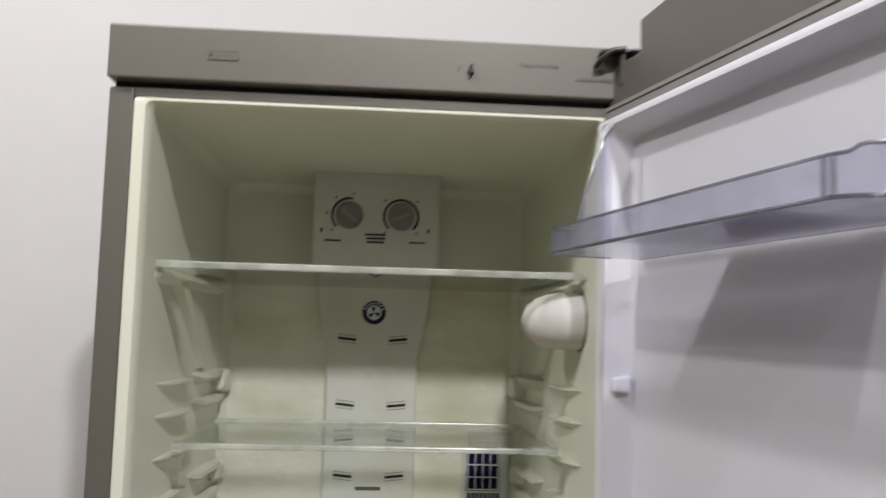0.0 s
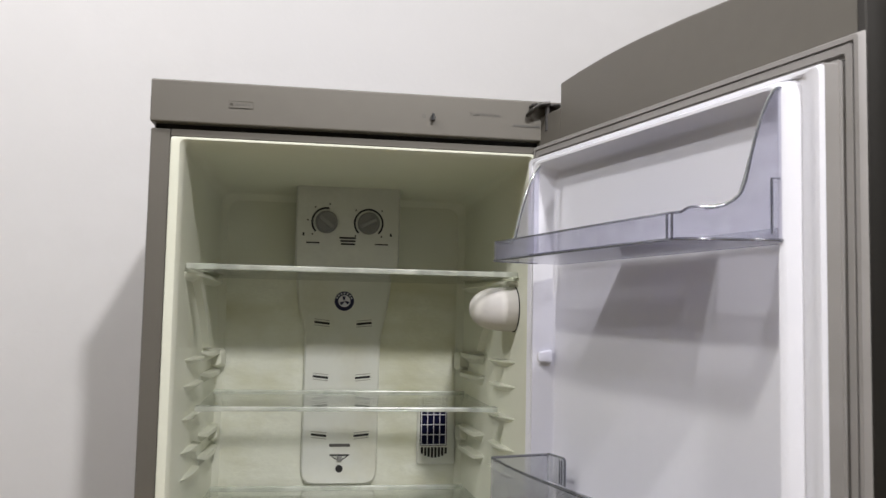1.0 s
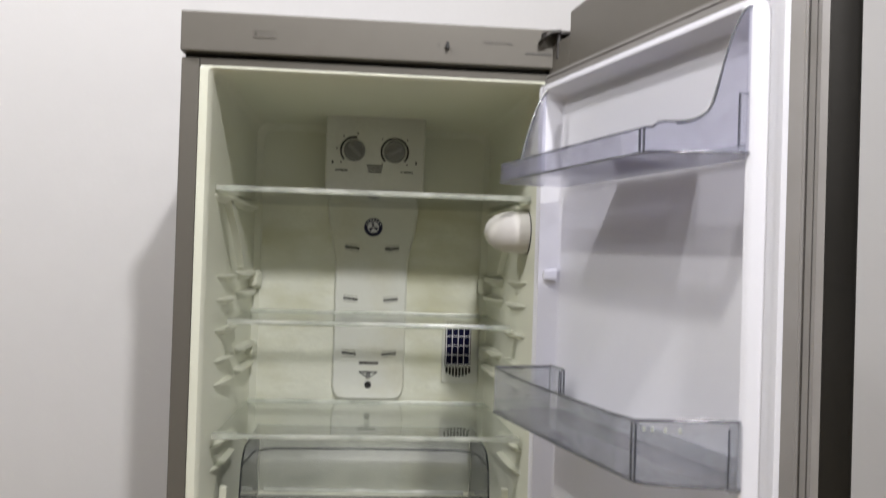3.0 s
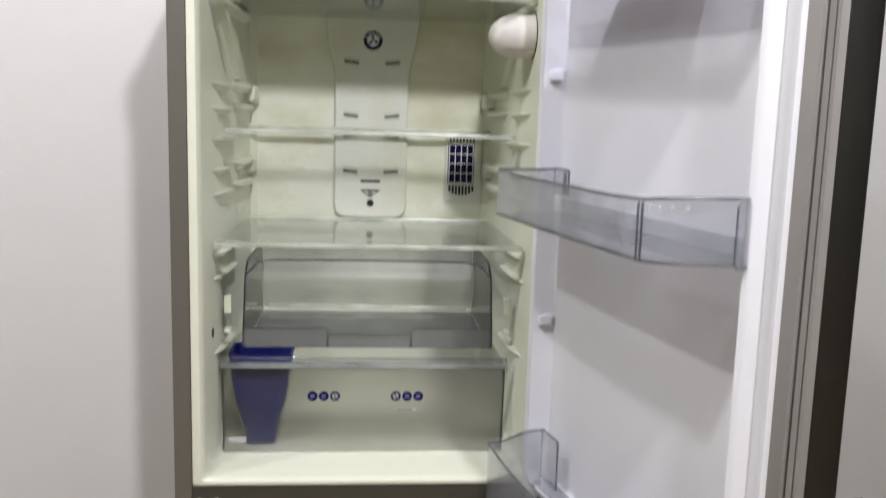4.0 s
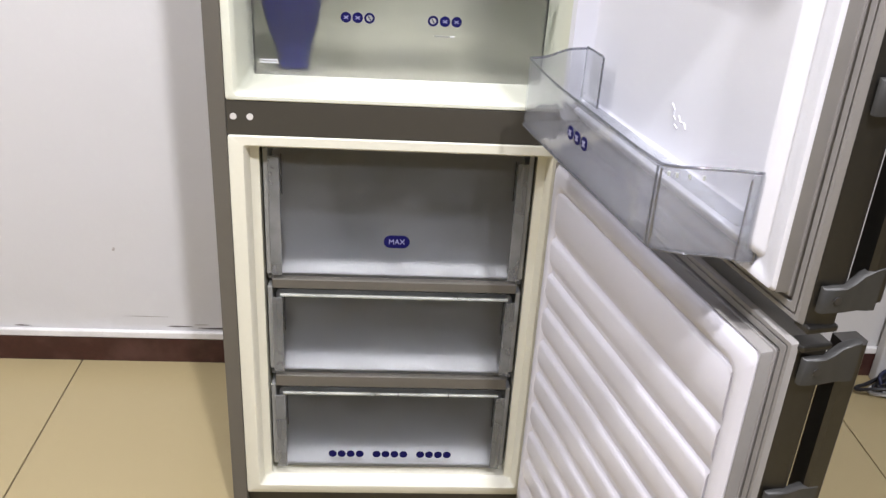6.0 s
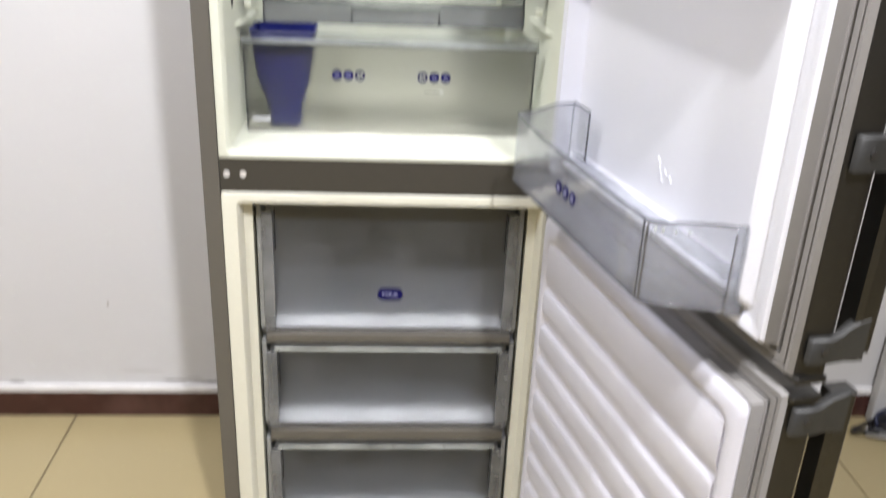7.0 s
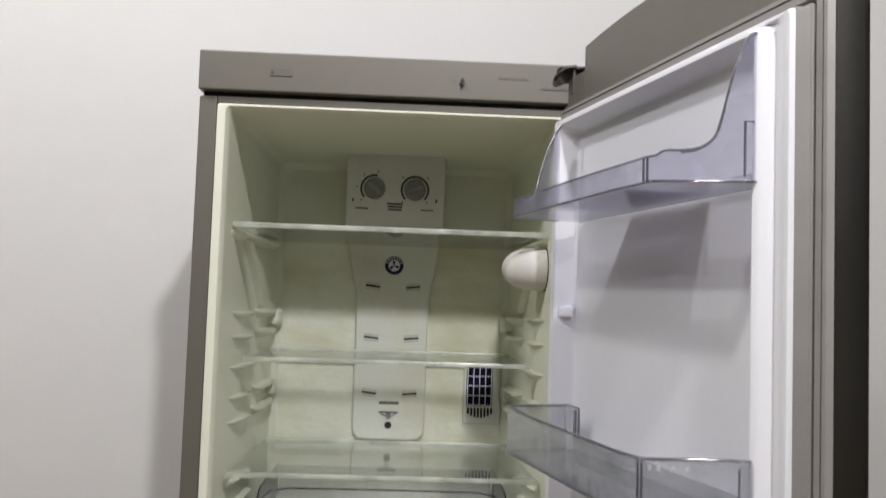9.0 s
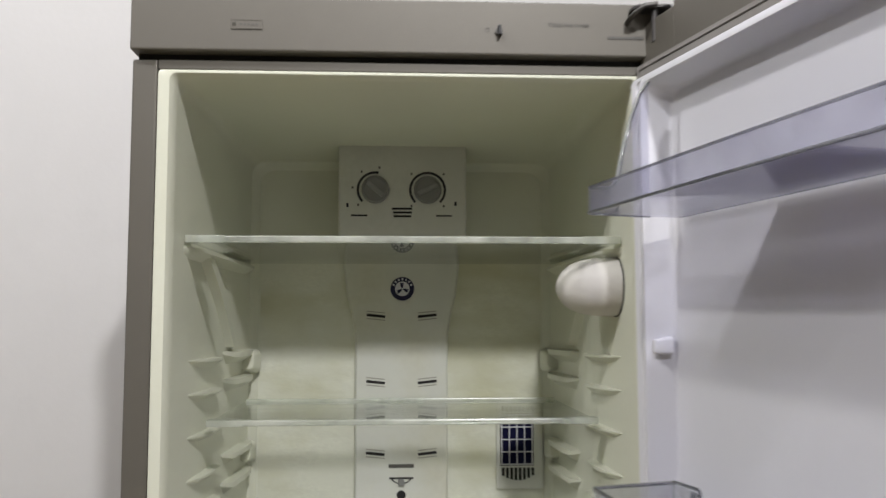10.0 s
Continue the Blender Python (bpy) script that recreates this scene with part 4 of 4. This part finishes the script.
# hinges
hng = part("top_hinge", prism([(0.246, -0.0115), (0.246, -0.026), (0.252, -0.034), (0.286, -0.036), (0.290, -0.030), (0.290, -0.0115)], "z", 1.8685, 1.8715), METAL, fridge, "bare metal top hinge")
part("hinge_pin", disc(0.270, -0.028, 1.832, 0.0036, 0.037, "z", 14), METAL, hng)
part("hinge_arm", tube([(0.244, -0.0115, 1.858), (0.244, -0.024, 1.858), (0.248, -0.031, 1.863), (0.258, -0.034, 1.870), (0.272, -0.034, 1.872)], 0.0030, 10), GREY_DARK, hng, smooth=60)
part("hinge_slot", box(0.222, 0.262, -0.0118, -0.0108, 1.8395, 1.8425), PRINT_GREY, hng)
part("middle_hinge", box(0.245, 0.297, -0.05, -0.002, 0.8185, 0.8330, 0.002), METAL, fridge, "bare metal middle hinge")

# ---- door bins ----
def bin_path():
    """Plan of a door bin's wall, from the hinge end round the front to the free end: (u, n)."""
    pts = [(0.0700, 0.018), (0.0702, 0.028), (0.0705, 0.038), (0.0707, 0.048), (0.0710, 0.058), (0.0714, 0.068), (0.0720, 0.076), (0.0726, 0.084), (0.0731, 0.093)]
    for k in range(5):
        w = radians(180 - 22.5 * k)
        pts.append((0.0810 + 0.0075 * math.cos(w), 0.1010 + 0.0075 * math.sin(w)))
    for k in range(1, 9):
        pts.append((0.09 + 0.378 * k / 8, 0.1085 + 0.0065 * math.sin(math.pi / 2 * k / 8)))
    pts += [(0.4745, 0.1130), (0.4800, 0.1080), (0.4860, 0.0990), (0.4930, 0.0850), (0.4995, 0.0690), (0.5030, 0.0610), (0.5060, 0.0540), (0.5100, 0.0475), (0.5130, 0.0420), (0.5160, 0.0360), (0.5180, 0.0310), (0.5188, 0.0250), (0.5190, 0.018)]
    return pts


def curve_at(marks, x):
    """A smooth curve through (x, y) marks."""
    k = max(i for i in range(len(marks) - 1) if i == 0 or marks[i][0] <= x)
    (xa, ya), (xb, yb) = marks[k], marks[k + 1]
    def slope(i):
        lo, hi = max(0, i - 1), min(len(marks) - 1, i + 1)
        return (marks[hi][1] - marks[lo][1]) / (marks[hi][0] - marks[lo][0])
    h = xb - xa
    f = max(0.0, min(1.0, (x - xa) / h))
    ma, mb = slope(k) * h, slope(k + 1) * h
    return ya * (1 + 2 * f) * (1 - f) ** 2 + ma * f * (1 - f) ** 2 + yb * f * f * (3 - 2 * f) + mb * f * f * (f - 1)


def door_bin(z0, height, label, ends=0.0, signs=False):
    ob = thing("door_bin", label, "door bin", DOOR_M, group="door bins")
    path = [(u, n) for u, n in bin_path() if not ends or u > 0.3 or n > 0.030]
    fine = []
    for a, b in zip(path, path[1:]):
        fine += [a] + ([(a[0] + (b[0] - a[0]) * k / 3, a[1] + (b[1] - a[1]) * k / 3) for k in (1, 2)] if a[0] > 0.45 else [])
    path = fine + [path[-1]]
    t = 0.0026
    def top(u, n):
        if not ends:
            hinge = 1 - smoothstep(0.08, 0.16, u)
            return z0 + height + (0.007 + 0.011 * (1 - smoothstep(0.04, 0.09, n)) if signs else 0.004) * hinge + 0.006 * smoothstep(0.44, 0.52, u)
        if u < 0.2:
            return z0 + height + ends * (1 - min(1.0, max(0.0, (n - 0.034) / 0.044)) ** 1.75)
        marks = ((0.018, 1.030), (0.033, 1.025), (0.043, 0.83), (0.050, 0.585), (0.056, 0.30), (0.061, 0.165), (0.072, 0.075), (0.086, 0.045), (0.104, 0.040), (0.1105, 0.0), (0.13, 0.0))
        return z0 + height + ends * max(0.0, curve_at(marks, n))
    outer, inn = [], []
    for i, (u, n) in enumerate(path):
        a, b = path[max(0, i - 1)], path[min(len(path) - 1, i + 1)]
        way = Vector((b[0] - a[0], b[1] - a[1])).normalized()
        off = Vector((way.y, -way.x)) * t
        outer.append((u, n))
        inn.append((u + off.x, n + off.y))
    loops = [[(o[0], -o[1], z0), (o[0], -o[1], top(*o)), (q[0], -q[1], top(*o)), (q[0], -q[1], z0)] for o, q in zip(outer, inn)]
    part("wall", loft([l + [l[0]] for l in loops], close=False), LAVENDER if ends else SMOKY, ob, smooth=40)
    if ends:
        # folded lips along the two raised ends
        for side in (lambda u: u < 0.074, lambda u: u > 0.490):
            lip_loops = []
            for o, q in zip(outer, inn):
                if side(o[0]):
                    wide = (0.0085 if o[0] > 0.3 else 0.005) / t
                    far = (o[0] + (q[0] - o[0]) * wide, o[1] + (q[1] - o[1]) * wide)
                    lip_loops.append([(o[0], -o[1], top(*o) + 0.0008), (far[0], -far[1], top(*o) - 0.0002), (far[0], -far[1], top(*o) - 0.0018), (o[0], -o[1], top(*o) - 0.0012)])
            part("end_lip", loft(lip_loops, cap_first=True, cap_last=True), SMOKY, ob, "clear folded lip", smooth=40)
            part("lip_edge", tube([l[1] for l in lip_loops], 0.0012, 6), SMOKY_RIM, ob, smooth=60)
            # whitish tube stands in for the highlight along the lip
            part("lip_highlight", tube([(l[0] * 0.5 + l[1] * 0.5) for l in ([Vector(p) + Vector((0, 0, 0.0010)) for p in q[:2]] for q in lip_loops)], 0.0009, 6), GLASS_TRIM, ob, "pale line painted as the lip's highlight", smooth=60)
    flat = [(inn[0][0], -0.004)] + [(u, -n) for u, n in inn] + [(inn[-1][0], -0.004)]
    bm = bmesh.new()
    part("bottom", prism(flat, "z", z0 + 0.0004, z0 + 0.0030, bm), CLEAR_FLOOR if ends else SMOKY_FLOOR, ob)
    part("top_edge", tube([((o[0] + q[0]) / 2, -(o[1] + q[1]) / 2, top(*o)) for o, q in zip(outer, inn)], 0.0013 if ends else 0.0018, 8), SMOKY_RIM, ob, smooth=60)
    part("bottom_edge", tube([(o[0], -o[1], z0 + 0.0012) for o in outer], 0.0015, 8), SMOKY_RIM, ob, smooth=60)
    part("back_wall", box(0.0725, 0.5005, -0.0070, -0.0045, z0, z0 + (0.022 if not ends else 0.016)), SMOKY, ob)
    clip_z = z0 + 0.038 if signs else z0 + height + 0.004 - (0.034 if not ends else 0.02)
    clip_top = z0 + height + (0.021 if signs else 0.006)
    clip_u = 0.130 if signs else 0.1220
    if not ends:
        part("mounting_clip", box(0.0755, clip_u, -0.0235, -0.0195, clip_z, clip_top, 0.0015), SMOKY, ob)
        part("clip_edge", tube([(clip_u - 0.0005, -0.0215, clip_z), (clip_u - 0.0005, -0.0215, clip_top - 0.003), (clip_u - 0.004, -0.0215, clip_top), (0.0760, -0.0215, clip_top)], 0.0015, 6), SMOKY_RIM, ob)
    for u in (0.4640, 0.4715):
        part("wall_line", box(u, u + 0.0012, -0.1162, -0.1138, z0 + 0.002, z0 + height - 0.001), SMOKY_RIM, ob)
    if not ends:
        # small clear tabs, whitened to carry their glints
        for u, n in ((0.4780, 0.1095), (0.4830, 0.1032), (0.4890, 0.0925), (0.4950, 0.0800)):
            part("wall_tab", box(u - 0.0014, u + 0.0014, -n - 0.0014, -n + 0.0014, z0 + height - 0.0075, z0 + height - 0.0025, 0.0006), GLASS_TRIM, ob, "small raised clear tab, its glint painted whitish")
        for u in () if signs else (0.112, 0.1175):
            part("clip_rib", tube([(u, -0.0242, clip_z + 0.002), (u, -0.0242, clip_top - 0.003)], 0.0010, 6), SMOKY_RIM, ob)
        part("end_edge", tube([(0.5190, -0.0195, z0 - 0.004), (0.5200, -0.0195, z0 + height * 0.5), (0.5190, -0.0200, z0 + height + 0.004), (0.5170, -0.0250, z0 + height + 0.007)], 0.0021, 8), SMOKY_RIM, ob, smooth=60)
        part("end_line", tube([(0.5175, -0.0405, z0 + 0.003), (0.5175, -0.0405, z0 + height)], 0.0010, 6), SMOKY_RIM, ob)
        part("end_pad", box(0.5165, 0.5200, -0.0400, -0.0185, z0 - 0.002, z0 + height + 0.004, 0.0015), SMOKY, ob)
    if ends:
        # added pad: tints the floor purple, outline set by its shadow on the liner
        pad = [(0.222, -0.010), (0.398, -0.010), (0.394, -0.104), (0.170, -0.104)]
        part("shadow_pad", prism(pad, "z", z0 + 0.0034, z0 + 0.0050), SHADOW_PAD, ob, "purple tint of the bin's floor, added as a pad that casts a four-sided shadow")
        part("latch", tube([(0.5165, -0.038, z0 + 0.006), (0.5165, -0.038, z0 + 0.058), (0.5165, -0.028, z0 + 0.058)], 0.0014, 6), SMOKY_RIM, ob)
    if signs:
        # added smoky strip, only there to dim the bright liner sill below
        part("sill_dimmer", box(0.0760, 0.4980, -0.0330, -0.0062, z0 + 0.0300, z0 + 0.0320), SMOKY, ob)
        for u in (0.249, 0.2695, 0.290):
            s = part("round_sign", disc(u, -0.1140, z0 + 0.0485, 0.0085, 0.0008, "y", 20), BLUE_PRINT, ob, "small blue round sign")
            for a in (40, 130):
                b = box(-0.005, 0.005, -0.0004, 0, -0.0011, 0.0011)
                bmesh.ops.transform(b, matrix=pose(u, -0.1143, z0 + 0.0485) @ Matrix.Rotation(radians(a), 4, "Y"), verts=b.verts)
                part("sign_mark", b, SIGN_TEXT, s)
    return ob


door_bin(1.6300, 0.0260, "clear smoky door bin with tall curved ends", ends=0.112)
door_bin(1.3080, 0.0590, "clear smoky plastic door bin")
door_bin(0.8780, 0.0900, "deep clear smoky door bin with blue signs", signs=True)

# ---- cables on the floor beside the wall ----
random.seed(5)
coil = thing("power_cable", "tangled dark and white cables lying by the skirting", "cable", pose(1.33, 0.475, 0))
for loop_no in range(9):
    pts = []
    r0 = 0.045 + 0.012 * (loop_no % 5)
    lift, turn = random.uniform(0.006, 0.03), random.uniform(0, 3)
    for k in range(26):
        w = 2 * math.pi * k / 26
        pts.append((r0 * 1.5 * math.cos(w) + 0.012 * math.sin(2 * w + turn) + 0.02 * math.sin(loop_no), r0 * 0.42 * math.sin(w) + 0.006 * math.cos(3 * w + turn), 0.008 + lift * (1.2 + math.sin(w + turn)) + 0.003 * math.sin(5 * w)))
    part("cable_turn", tube(pts, 0.0048, 8, closed=True), (CABLE, CABLE_BLUE, CABLE, CABLE_WHITE)[loop_no % 4], coil, smooth=60)

board = thing("wall_board", "pale grey board standing against the wall", "board", pose(1.262, 0.525, 0))
part("panel", box(0, 0.62, 0, 0.030, 0.0, 0.62, 0.004), BOARD, board)
part("foot_strip", box(0.004, 0.616, -0.012, -0.0005, 0.0, 0.030, 0.003), GREY_DARK, board)

# ---- small marks on the wall and the floor's tiles ----
wall = bpy.data.objects["wall_north"]
SMUDGE = shade("wall_smudge", (0.42, 0.39, 0.36), 0.85, var=0.25, scale=30)
DIRT = shade("wall_dirt", (0.12, 0.10, 0.09), 0.9, var=0.3, scale=40)
random.seed(11)
for x, z, w, h, mat in ((-0.659, 0.307, 0.0030, 0.0055, SMUDGE), (-0.520, 0.098, 0.030, 0.0016, DIRT), (-0.425, 0.094, 0.050, 0.0024, DIRT), (-0.470, 0.104, 0.018, 0.0012, SMUDGE), (-0.90, 0.092, 0.020, 0.0016, DIRT), (-0.60, 0.125, 0.055, 0.0008, SMUDGE)):
    rim = [(x + w * (1 + random.uniform(-0.3, 0.3)) * math.cos(2 * math.pi * k / 14), z + h * (1 + random.uniform(-0.35, 0.35)) * math.sin(2 * math.pi * k / 14)) for k in range(14)]
    part("scuff", prism(rim, "y", BACK - 0.0006, BACK + 0.001), mat, wall)

PITCH = 0.6243
tile_bm = loft([[(x, y, z) for x, y in rr(0.0015 + i, PITCH - 0.0015 - i, 0.0015 + i, PITCH - 0.0015 - i, 0.002, 2)] for z, i in ((-0.006, 0.0), (-0.0010, 0.0), (0.0, 0.0012))], cap_first=True, cap_last=True)
first = part("tile", tile_bm, TILE, floor)
tile_mesh = first.data
bpy.data.objects.remove(first)
for i in range(-5, 9):
    for j in range(-11, 1):
        x, y = -0.766 + PITCH * (i - 1), -0.062 + PITCH * j
        t = new("tile", tile_mesh)
        t.parent, t.location = floor, (x, y, 0)
